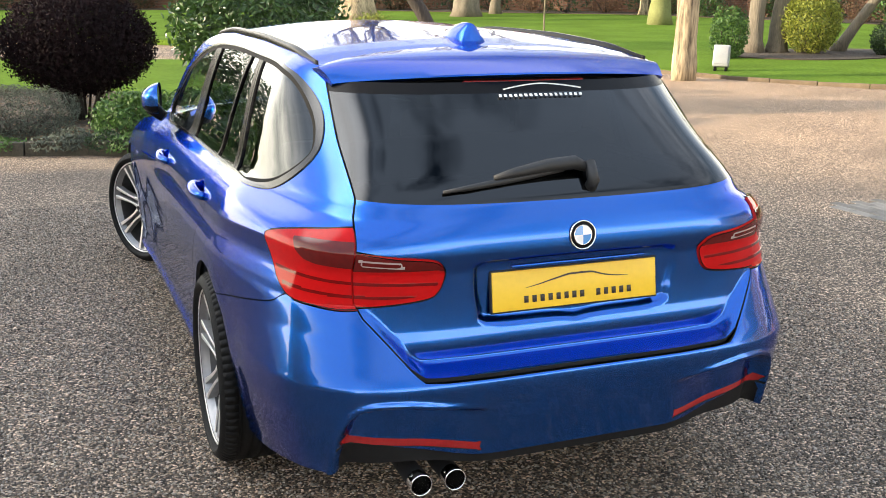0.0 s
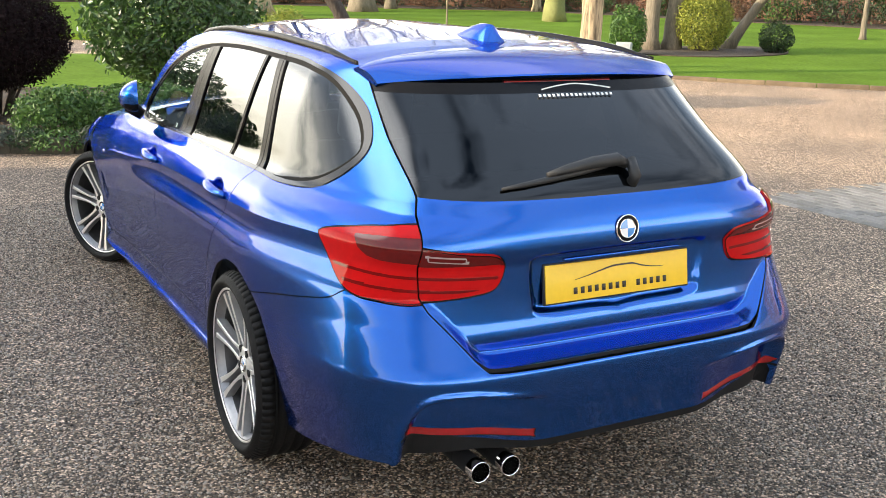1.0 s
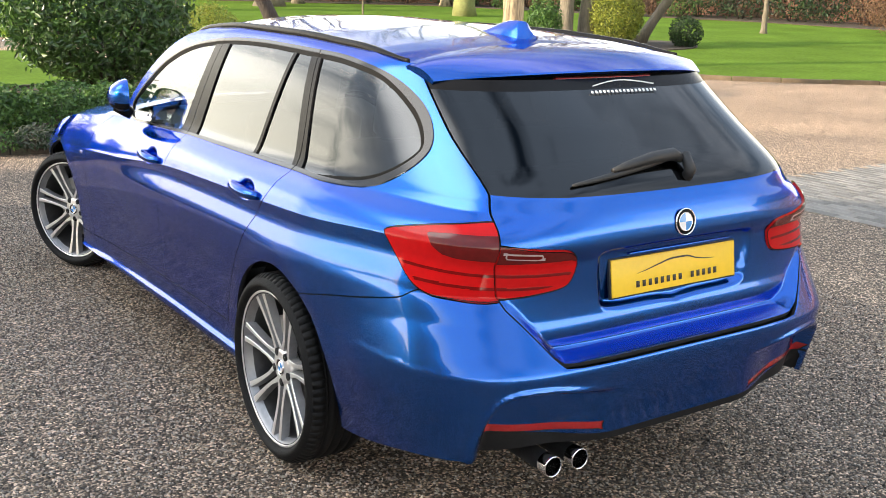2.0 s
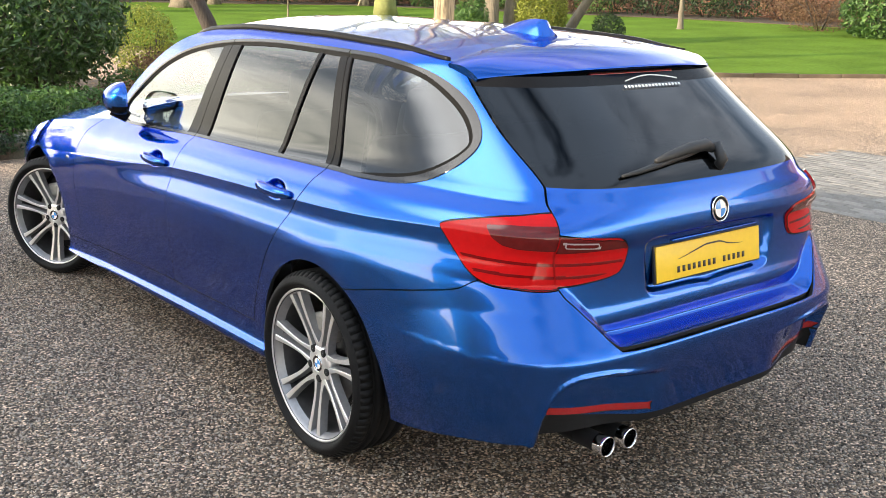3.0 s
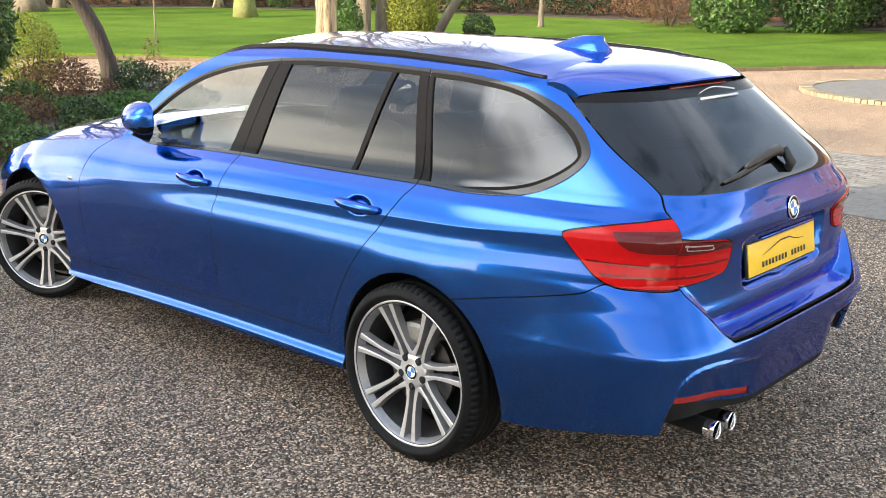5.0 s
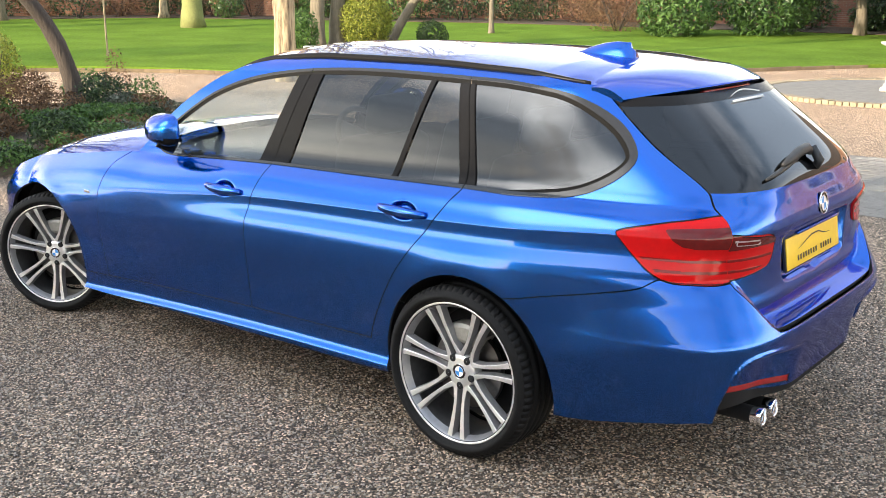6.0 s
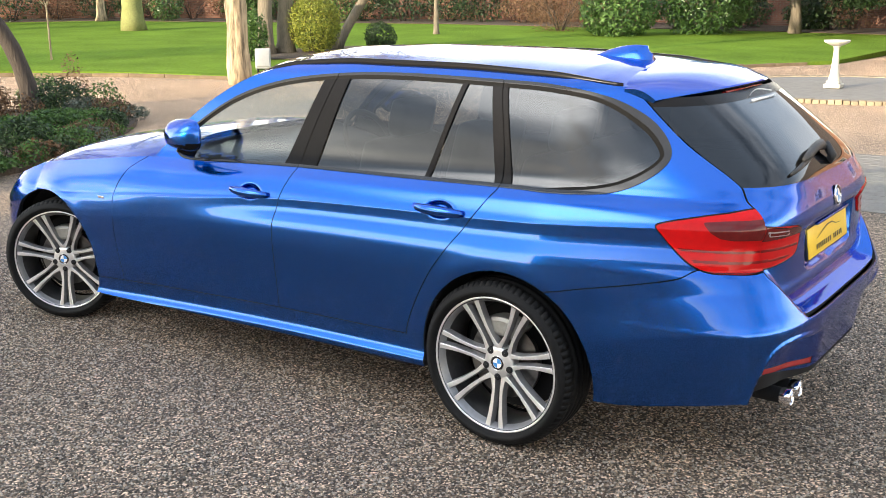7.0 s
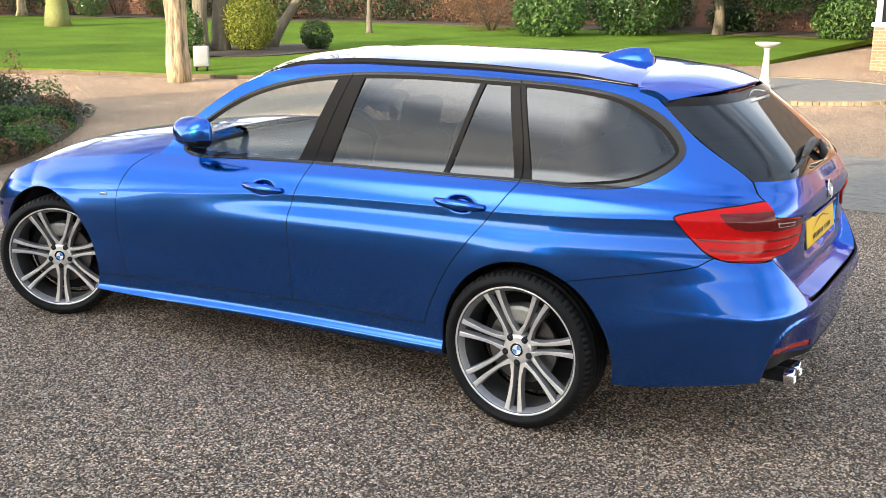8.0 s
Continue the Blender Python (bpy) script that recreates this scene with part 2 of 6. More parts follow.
def box(bm, size, m=Matrix(), bevel=0.0, segments=2):
    """A bevelled box added to bm."""
    made = bmesh.ops.create_cube(bm, size=1.0, matrix=Matrix.Diagonal((*size, 1)))["verts"]
    if bevel:
        edges = list({e for v in made for e in v.link_edges})
        made = list({v for f in bmesh.ops.bevel(bm, geom=made + edges, offset=bevel, segments=segments, affect="EDGES", profile=0.6)["faces"] for v in f.verts} | {v for v in made if v.is_valid})
    bmesh.ops.transform(bm, matrix=m, verts=made)
    return made


def lathe(bm, profile, axis_m=Matrix(), steps=48, closed=False):
    """Turns (radius, along) pairs round the local z axis."""
    rings = []
    for r, a in profile:
        rings.append([bm.verts.new(axis_m @ Vector((r * math.cos(k * math.tau / steps), r * math.sin(k * math.tau / steps), a))) for k in range(steps)])
    pairs = list(zip(rings, rings[1:])) + ([(rings[-1], rings[0])] if closed else [])
    for a, b in pairs:
        for k in range(steps):
            bm.faces.new((a[k], a[(k + 1) % steps], b[(k + 1) % steps], b[k]))
    return rings


def tube(bm, points, radii, steps=8, caps=True):
    """A tapering round bar through the points."""
    pts = [Vector(p) for p in points]
    rings, side = [], None
    for i, p in enumerate(pts):
        d = (pts[min(i + 1, len(pts) - 1)] - pts[max(i - 1, 0)]).normalized()
        if side is None:
            side = d.orthogonal().normalized()
        side = (side - d * side.dot(d)).normalized()
        up = d.cross(side)
        rings.append([bm.verts.new(p + radii[i] * (side * math.cos(k * math.tau / steps) + up * math.sin(k * math.tau / steps))) for k in range(steps)])
    for a, b in zip(rings, rings[1:]):
        for k in range(steps):
            bm.faces.new((a[k], a[(k + 1) % steps], b[(k + 1) % steps], b[k]))
    if caps:
        bm.faces.new(rings[0][::-1])
        bm.faces.new(rings[-1])
    return rings


def curve(*pts):
    """A smooth function through the pairs that does not overshoot."""
    x, y = np.array([p[0] for p in pts], float), np.array([p[1] for p in pts], float)
    h = np.diff(x)
    d = np.diff(y) / h
    m = np.empty(len(x))
    m[0], m[-1] = d[0], d[-1]
    for i in range(1, len(x) - 1):
        m[i] = 0 if d[i - 1] * d[i] <= 0 else 2 * d[i - 1] * d[i] / (d[i - 1] + d[i])

    def f(v):
        v = np.clip(np.asarray(v, float), x[0], x[-1])
        i = np.clip(np.searchsorted(x, v, side="right") - 1, 0, len(x) - 2)
        t = (v - x[i]) / h[i]
        return (1 + 2 * t) * (1 - t) ** 2 * y[i] + t * (1 - t) ** 2 * h[i] * m[i] + t * t * (3 - 2 * t) * y[i + 1] + t * t * (t - 1) * h[i] * m[i + 1]
    return f


def smooth_step(a, b, v):
    t = np.clip((np.asarray(v, float) - a) / (b - a), 0, 1)
    return t * t * (3 - 2 * t)


def rounded(pts, n=8):
    """A closed smooth outline through the points."""
    p = np.array(pts, float)
    out = []
    for i in range(len(p)):
        a, b, c, d = p[i - 1], p[i], p[(i + 1) % len(p)], p[(i + 2) % len(p)]
        for k in range(n):
            t = k / n
            out.append(0.5 * (2 * b + (c - a) * t + (2 * a - 5 * b + 4 * c - d) * t * t + (3 * b - a - 3 * c + d) * t ** 3))
    return np.array(out)


def inside(outline, u, v):
    """Signed distance of the points (u, v) to a closed outline: negative inside."""
    u, v = np.asarray(u, float), np.asarray(v, float)
    best, hit = np.full(u.shape, 1e9), np.zeros(u.shape, bool)
    for a, b in zip(outline, np.roll(outline, -1, 0)):
        e = b - a
        t = np.clip(((u - a[0]) * e[0] + (v - a[1]) * e[1]) / (e @ e + 1e-12), 0, 1)
        best = np.minimum(best, np.hypot(u - a[0] - t * e[0], v - a[1] - t * e[1]))
        if e[1]:
            cross = ((a[1] > v) != (b[1] > v)) & (u < e[0] * (v - a[1]) / e[1] + a[0])
            hit ^= cross
    return np.where(hit, -best, best)


# ---- the car: metres, rear axle near y = 0, front towards +y ----
REAR_HUB, FRONT_HUB, WHEEL_R, STEER = -0.02, 2.80, 0.332, 27.0
Y_REAR, Y_SCREEN, Y_FRONT = -0.15, 2.05, 2.95  # where the rear corner, the bonnet and the nose begin
belt_z = curve((-1.1, 1.03), (-0.6, 1.03), (0, 1.02), (0.53, 1.003), (1.08, 0.992), (1.76, 0.962), (2.05, 0.952), (2.5, 0.905), (2.9, 0.855), (3.2, 0.79), (3.45, 0.71), (3.6, 0.67))
sill_z = curve((-1.1, 0.355), (-0.8, 0.322), (-0.45, 0.262), (-0.1, 0.25), (0.3, 0.25), (2.4, 0.215), (3.6, 0.2))
crease_z = curve((-1.0, 0.945), (-0.63, 0.938), (-0.31, 0.92), (0.09, 0.9), (0.57, 0.885), (1.12, 0.86), (1.66, 0.81), (2.27, 0.76), (3.0, 0.70), (3.6, 0.6))
roof_z = curve((-1.1, 1.385), (-0.6, 1.39), (-0.34, 1.405), (0, 1.423), (0.38, 1.438), (0.85, 1.44), (1.15, 1.425), (1.33, 1.398), (1.5, 1.345), (1.7, 1.245), (1.9, 1.105), (2.05, 0.952))
side_x = curve((0.2, 0.838), (0.225, 0.866), (0.245, 0.884), (0.260, 0.885), (0.286, 0.873), (0.302, 0.8695), (0.345, 0.8705), (0.365, 0.873), (0.45, 0.878), (0.6, 0.889), (0.72, 0.893), (0.8, 0.892), (0.866, 0.888), (0.874, 0.880), (0.90, 0.868), (0.95, 0.835), (1.0, 0.772))
haunch_x = curve((0.2, 0.835), (0.60, 0.889), (0.68, 0.8935), (0.73, 0.8925), (0.76, 0.8880), (0.79, 0.8780), (0.815, 0.8690), (0.835, 0.8655), (0.865, 0.8650), (0.871, 0.8632), (0.90, 0.8535), (0.95, 0.828), (1.0, 0.772))
wing_x = curve((0.2, 0.84), (0.45, 0.878), (0.6, 0.889), (0.72, 0.893), (0.8, 0.889), (0.87, 0.876), (0.94, 0.845), (1.0, 0.79))
upper_x = curve((1.0, 0.772), (1.03, 0.757), (1.1, 0.738), (1.2, 0.712), (1.3, 0.682), (1.39, 0.645), (1.42, 0.618), (1.44, 0.585))
fender_x = curve((-1.1, 0.0), (0.7, 0.0), (1.9, 0.004), (2.35, 0.018), (2.75, 0.02), (3.0, 0.0), (3.2, -0.035), (3.6, -0.09))
sill_line = curve((0.2, 0.378), (1.1, 0.358), (2.5, 0.30))
tuck_x = curve((0.2, 0.835), (0.28, 0.852), (0.36, 0.868), (0.45, 0.881), (0.52, 0.889), (0.6, 0.889))
tail_y = curve((0.25, -0.99), (0.33, -1.035), (0.42, -1.056), (0.5, -1.073), (0.55, -1.081), (0.572, -1.084), (0.584, -1.080), (0.592, -1.062), (0.600, -1.010), (0.612, -0.993), (0.64, -0.998), (0.683, -1.007), (0.697, -1.006), (0.73, -0.999), (0.8, -0.995), (0.88, -0.996), (0.915, -1.009), (0.935, -1.013), (0.96, -1.011), (1.0, -1.000), (1.04, -0.984), (1.066, -0.972), (1.2, -0.835), (1.36, -0.632), (1.40, -0.58))
corner_y = curve((0.25, -1.028), (0.33, -1.050), (0.42, -1.062), (0.5, -1.076), (0.57, -1.087), (0.583, -1.0885), (0.595, -1.088), (0.61, -1.083), (0.66, -1.060), (0.73, -1.028), (0.80, -0.995))
squareness = curve((0.2, 5.0), (0.75, 5.0), (0.85, 4.9), (1.04, 4.7), (1.2, 4.2), (1.36, 3.9))


def half_width(y, z):
    """Half the car's width at a place along it and a height."""
    y, z = np.broadcast_arrays(np.asarray(y, float), np.asarray(z, float))
    zc, zb, zr = crease_z(y), belt_z(y), roof_z(y)
    low = np.where(z < 0.5, z, np.where(z < zc, 0.5 + (z - 0.5) / (zc - 0.5) * 0.37, 0.87 + (z - zc) / np.maximum(zb - zc, 0.02) * 0.13))
    stretched = 1.0 + (z - zb) * 0.44 / np.maximum(zr - zb, 0.05)
    plain = z + (1.0 - zb)
    k = smooth_step(0.9, 1.45, y)
    step = smooth_step(0.12, 0.3, y) * smooth_step(2.6, 2.45, y)
    flank_x = np.where(z < 0.6, side_x(low + (0.36 - sill_line(y)) * smooth_step(0.5, 0.4, z)) * step + tuck_x(low) * (1 - step), side_x(low))
    wing = smooth_step(1.9, 2.5, y) * (z > 0.6)
    flank_x = flank_x * (1 - wing) + wing_x(low) * wing
    # the rear haunch: a shelf under the crease that fades out along the front door
    shelf = smooth_step(1.9, 1.0, y) * (z > 0.6)
    flank_x = flank_x * (1 - shelf) + haunch_x(low) * shelf
    x = np.where(z <= zb, flank_x, upper_x(stretched * (1 - k) + plain * k))
    flare = 0.0
    for hub, lip in ((REAR_HUB - 0.03, 0.004), (FRONT_HUB + 0.03, 0.004)):
        r = np.hypot(y - hub, z - 0.335)
        flare = flare + lip * np.exp(-((r - 0.40) / 0.05) ** 2) * smooth_step(0.3, 0.4, z)
    x = x + fender_x(y) * (z < 1.0) + flare
    # the bumper stands a little proud below its crease
    edge = 0.525 + 0.06 * smooth_step(-0.42, -0.85, y)
    ridge = np.where(z > edge, np.clip(1 - (z - edge) / 0.14, 0, 1), np.clip(1 - (edge - z) / 0.30, 0, 1))
    x = x + 0.015 * smooth_step(-0.40, -0.62, y) * ridge
    # dished cups behind the door handles
    for hy, hz in ((0.255, 0.908), (1.305, 0.868)):
        d = np.hypot((y - hy) / 0.078, (z - hz) / 0.036)
        x = x - 0.016 * (1 - smooth_step(0.45, 1.0, d))
    return x


def plan(phi, z):
    """A point of the tail at an angle round the corner (0: the flank, 90: the middle) and a height."""
    n = squareness(z)
    c, s = np.cos(phi), np.sin(phi)
    r = (c ** n + s ** n) ** (-1 / n)
    fx, fy = r * c, r * s
    taper = 0.075 - 0.030 * np.clip((0.80 - z) / 0.2, 0, 1) + 0.095 * np.clip((z - 1.06) / 0.24, 0, 1.3)

    def across(depth):
        y = Y_REAR - depth * fy
        k = smooth_step(0.95, 1.03, z)
        w = half_width(np.full_like(fx, Y_REAR), z) * k + half_width(y, z) * (1 - k)
        return w * fx * (1 - taper * smooth_step(0.0, 0.75, fy * depth / 0.86))
    # the bumper's cheeks stand proud of the tailgate along its outline
    mid = np.where(z < 0.795, 1 - smooth_step(-0.030, 0.002, inside(GATE, across(Y_REAR - corner_y(z)), z)), 1.0)
    depth = Y_REAR - (tail_y(z) * mid + corner_y(z) * (1 - mid))
    x = across(depth)
    return x, Y_REAR - depth * fy


BUMPER_RECESS = rounded([(-0.3, 0.50), (0.0, 0.505), (0.35, 0.520), (0.53, 0.543), (0.63, 0.538), (0.675, 0.50), (0.695, 0.42), (0.70, 0.30), (0.70, 0.15), (0.0, 0.12), (-0.3, 0.12)])
PLATE_RECESS = rounded([(-0.2, 0.905), (0.0, 0.907), (0.2, 0.905), (0.30, 0.90), (0.315, 0.86), (0.305, 0.78), (0.28, 0.735), (0.1, 0.728), (-0.2, 0.728)])
GATE = np.array([(-0.5, 1.45), (0.57, 1.45), (0.572, 1.36), (0.592, 1.2), (0.603, 1.07), (0.625, 1.0), (0.638, 0.9), (0.638, 0.81), (0.62, 0.77), (0.59, 0.735), (0.556, 0.694), (0.516, 0.645), (0.48, 0.615), (0.43, 0.611), (0.3, 0.609), (-0.5, 0.609)])
LAMP_OUT = rounded([(0.178, 0.938), (0.16, 0.953), (0.05, 0.972), (-0.12, 0.992), (-0.34, 1.0), (-0.34, 0.90), (-0.34, 0.797), (-0.12, 0.793), (-0.02, 0.80), (0.05, 0.826), (0.11, 0.873), (0.155, 0.915)], 6)
LAMP_IN = rounded([(-0.18, 0.955), (-0.3, 0.95), (-0.45, 0.935), (-0.56, 0.925), (-0.59, 0.905), (-0.59, 0.87), (-0.57, 0.83), (-0.53, 0.812), (-0.4, 0.80), (-0.27, 0.795), (-0.18, 0.793)], 6)
DLO = rounded([(1.84, 0.962), (1.5, 0.972), (1.08, 0.988), (0.53, 0.998), (0.01, 1.010), (-0.22, 1.012), (-0.42, 1.028), (-0.54, 1.08), (-0.60, 1.15), (-0.57, 1.22), (-0.48, 1.295), (-0.33, 1.358), (-0.12, 1.388), (0.13, 1.398), (0.6, 1.405), (0.98, 1.388), (1.30, 1.342), (1.56, 1.258), (1.80, 1.12), (1.90, 1.03)], 6)
door_a = curve((0.2, 2.22), (0.31, 2.23), (0.53, 2.26), (0.75, 2.25), (0.88, 2.19), (0.94, 2.11), (1.0, 2.0))
door_b = curve((0.2, 1.13), (0.36, 1.14), (0.73, 1.145), (0.87, 1.115), (0.95, 1.085), (1.0, 1.075), (1.4, 0.93))
door_c = curve((0.2, 0.44), (0.4, 0.41), (0.53, 0.355), (0.66, 0.28), (0.76, 0.205), (0.87, 0.118), (0.95, 0.06), (1.02, 0.023), (1.4, 0.1))
bumper_line = curve((-1.1, 0.81), (-0.80, 0.812), (-0.765, 0.80), (-0.72, 0.772), (-0.6, 0.742), (-0.4, 0.70), (-0.24, 0.665), (0.0, 0.63))


def body_shell():
    """The left half of the body's skin as one grid, with smooth normals kept in a layer."""
    phis = np.radians(np.linspace(90, 0, 147)[:-1])
    ys = np.concatenate([np.linspace(Y_REAR, Y_SCREEN, 180), np.linspace(Y_SCREEN, Y_FRONT, 62)[1:]])
    nose = np.radians(np.linspace(0, 90, 46))[1:]
    low, up = 110, 36

    def low_rows(z0, yy):
        zc, zb = float(crease_z(yy)), float(belt_z(yy))
        zc = min(zc, zb - 0.03)
        return np.concatenate([np.linspace(z0, zc - 0.105, 68), np.linspace(zc - 0.105, zc - 0.012, 16)[1:], np.linspace(zc - 0.012, zc + 0.014, 14)[1:], np.linspace(zc + 0.014, zb, 15)[1:]])
    cols = []
    for p in phis:
        ym = plan(np.array([p]), np.array([0.9]))[1][0]
        zs, zb, zr = float(sill_z(ym)), float(belt_z(ym)), float(roof_z(ym))
        z = np.concatenate([low_rows(zs, ym), np.linspace(zb, zr, up)[1:]])
        x, y = plan(np.full_like(z, p), z)
        cols.append(np.stack([-x, y, z], 1))
    for yy in ys:
        zs, zb, zr = float(sill_z(yy)), float(belt_z(yy)), float(roof_z(yy))
        z = low_rows(zs, yy)
        if yy <= Y_SCREEN:
            z = np.concatenate([z, np.linspace(zb, max(zr, zb + 0.001), up)[1:]])
        cols.append(np.stack([-half_width(yy, z), np.full_like(z, yy), z], 1))
    for p in nose:
        c, s = math.cos(p), math.sin(p)
        r = (c ** 3 + s ** 3) ** (-1 / 3)
        yy = Y_FRONT + r * s * 0.63
        z = low_rows(0.2, yy)
        bulge = 0.63 - 0.25 * np.clip((z - 0.5) / 0.3, 0, 1) ** 2
        cols.append(np.stack([-half_width(Y_FRONT, z) * r * c, Y_FRONT + r * s * bulge, z], 1))
    n_main = len(phis) + 180
    full = low + up - 1
    main = np.stack(cols[:n_main])
    lower = np.stack([c[:low] for c in cols])

    def normals_of(g):
        n = np.cross(np.gradient(g, axis=1), np.gradient(g, axis=0))
        return n / np.maximum(np.linalg.norm(n, axis=2, keepdims=True), 1e-9)

    def sink(g):
        """Hollows pressed into the tail."""
        n = normals_of(g)
        ax, y, z = -g[..., 0], g[..., 1], g[..., 2]
        tail = smooth_step(-0.45, -0.6, y)
        rim = inside(BUMPER_RECESS, ax, z)
        d = (0.048 * (1 - smooth_step(-0.012, 0.003, rim)) - 0.010 * np.exp(-((rim - 0.010) / 0.009) ** 2)) * smooth_step(0.26, 0.50, ax)
        d = d + 0.020 * (1 - smooth_step(-0.014, 0.005, inside(PLATE_RECESS, ax, z)))
        return g - n * (d * tail)[..., None]
    main, lower = sink(main), sink(lower)
    n_low, n_main_v = normals_of(lower), normals_of(main)
    bm = bmesh.new()
    L = bm.verts.layers.float_vector.new("n")
    grid = []
    for i in range(len(cols)):
        column = []
        for j in range(full if i < n_main else low):
            co, no = (main[i, j], n_main_v[i, j]) if i < n_main else (lower[i, j], n_low[i, j])
            v = bm.verts.new(co)
            v[L] = Vector(no)
            column.append(v)
        grid.append(column)
    for a, b in zip(grid, grid[1:]):
        for j in range(min(len(a), len(b)) - 1):
            bm.faces.new((a[j], a[j + 1], b[j + 1], b[j]))
    edge = [c[-1].co.copy() for c in grid]
    return bm, L, edge, n_main


def cut(bm, L, f):
    """Splits the skin along the zero line of f(x, y, z)."""
    bm.verts.index_update()
    co = np.array([v.co for v in bm.verts])
    val = f(-co[:, 0], co[:, 1], co[:, 2])
    val = np.where(np.abs(val) < 2e-5, 2e-5, val)
    made, touched = set(), set()
    for e in list(bm.edges):
        a, b = e.verts
        va, vb = val[a.index], val[b.index]
        if va * vb < 0:
            t = va / (va - vb)
            no = a[L].lerp(b[L], t)
            touched.update(e.link_faces)
            v = bmesh.utils.edge_split(e, a, t)[1]
            v[L] = no
            made.add(v)
    for face in touched:
        ends = [v for v in face.verts if v in made]
        if len(ends) == 2:
            try:
                bmesh.utils.face_split(face, ends[0], ends[1])
            except ValueError:
                pass


def take(bm, keep, mirror, rim=0.014, offset=0.0):
    """A copy of the chosen faces as a panel with turned-in edges; mirror: None, 'both' or 'other'."""
    out = bm.copy()
    L = out.verts.layers.float_vector["n"]
    out.faces.ensure_lookup_table()
    bmesh.ops.delete(out, geom=[f for f, k in zip(out.faces, keep) if not k], context="FACES")
    if not out.faces:
        return out, L
    if offset:
        for v in out.verts:
            v.co += v[L].normalized() * offset
    if mirror in ("both", "other"):
        seen = list(out.verts)
        if mirror == "both":
            dup = bmesh.ops.duplicate(out, geom=list(out.verts) + list(out.edges) + list(out.faces))["geom"]
            faces = [g for g in dup if isinstance(g, bmesh.types.BMFace)]
            verts = [g for g in dup if isinstance(g, bmesh.types.BMVert)]
        else:
            faces, verts = list(out.faces), seen
        for v in verts:
            v.co.x = -v.co.x
            n = v[L]
            v[L] = Vector((-n.x, n.y, n.z))
        bmesh.ops.reverse_faces(out, faces=faces)
        if mirror == "both":
            bmesh.ops.remove_doubles(out, verts=[v for v in out.verts if abs(v.co.x) < 0.004], dist=0.003)
            for v in out.verts:
                if abs(v.co.x) < 0.003:
                    n = v[L]
                    v[L] = Vector((0, n.y, n.z))
    if rim:
        border = [e for e in out.edges if e.is_boundary]
        made = bmesh.ops.extrude_edge_only(out, edges=border)["geom"]
        for v in made:
            if isinstance(v, bmesh.types.BMVert):
                v.co -= v[L].normalized() * rim
            elif isinstance(v, bmesh.types.BMFace):
                v.material_index = 1
    return out, L


car = tagged(new("estate_car"), "blue metallic estate car with black roof rails, parked on gravel", "car")

shell, NL, roof_edge, n_main = body_shell()
GAP = 0.0021
far = lambda cond, v: np.where(cond, v, 1.0)
gate_d = lambda x, y, z: far(y < -0.45, inside(GATE, x, z) * (1 - 0.6 * smooth_step(0.66, 0.62, z)))
lamp_out_d = lambda x, y, z: far(y < -0.3, inside(LAMP_OUT, x + y, z))
lamp_in_d = lambda x, y, z: far(y < -0.3, inside(LAMP_IN, x + y, z))
dlo_d = lambda x, y, z: far((z > 0.93) & (y > -0.75), inside(DLO, y, z))
arch_r = lambda x, y, z: np.hypot(y - REAR_HUB + 0.03, z - 0.335) - 0.378
arch_f = lambda x, y, z: np.hypot(y - FRONT_HUB - 0.03, z - 0.335) - 0.388
line_a = lambda x, y, z: (y - door_a(z)) * np.where(z > 0.8, 0.75, 1)
line_b = lambda x, y, z: y - door_b(z)
line_c = lambda x, y, z: (y - door_c(z)) * 0.82
line_s = lambda x, y, z: z - sill_line(y)
line_u = lambda x, y, z: (z - bumper_line(y)) * 0.93
black_d = lambda x, y, z: far(y < -0.45, np.maximum(z - (0.372 + 0.048 * smooth_step(0.30, 0.69, x)), x - 0.690))
glass_low = lambda x, y, z: far(y < -0.45, z - (1.058 + 0.010 * (x / 0.6) ** 2))
refl_d = lambda x, y, z: far(y < -0.45, np.maximum(np.abs(z - 0.414 - 0.09 * (x - 0.5)) - 0.0125, np.abs(x - 0.5) - 0.187))
head_d = lambda x, y, z: np.maximum(np.maximum(3.20 - y + 0.5 * (0.70 - z), belt_z(y) - 0.115 - z), 0.36 - x)
front_back = lambda z: 1.165 - (z - 1.0) * 0.43   # rear edge of the front door's pane
rear_front = lambda z: 0.982 - (z - 1.0) * 0.31
split_y = lambda z: 0.375 - (z - 1.02) * 0.30
small_back = lambda z: 0.055 + (z - 1.02) * 0.24
quarter_front = lambda z: -0.02 + (z - 1.02) * 0.26
shift = lambda f, d: (lambda x, y, z: f(x, y, z) + d)
deep_d = lambda x, y, z: dlo_d(x, y, z) + 0.023 + 0.014 * smooth_step(-0.25, -0.5, y) - 0.012 * smooth_step(1.10, 1.03, z) * smooth_step(-0.3, -0.1, y)
strip_d = lambda x, y, z: dlo_d(x, y, z) + 0.010 + 0.014 * smooth_step(-0.25, -0.5, y)
for f in (arch_r, arch_f, dlo_d, strip_d, deep_d, black_d, refl_d, glass_low, head_d, lambda x, y, z: far(y < -0.3, z - 1.352), lambda x, y, z: far(y < -0.3, z - 1.322)):
    cut(shell, NL, f)
for f in (gate_d, line_a, line_b, line_c, line_s, line_u, lamp_out_d, lamp_in_d):
    cut(shell, NL, shift(f, GAP))
    cut(shell, NL, shift(f, -GAP))
for g in (front_back, rear_front, small_back, quarter_front):
    cut(shell, NL, lambda x, y, z, g=g: far(z > 0.95, y - g(z)))
for d in (0.012, -0.012):
    cut(shell, NL, lambda x, y, z, d=d: far(z > 0.95, y - split_y(z) + d))
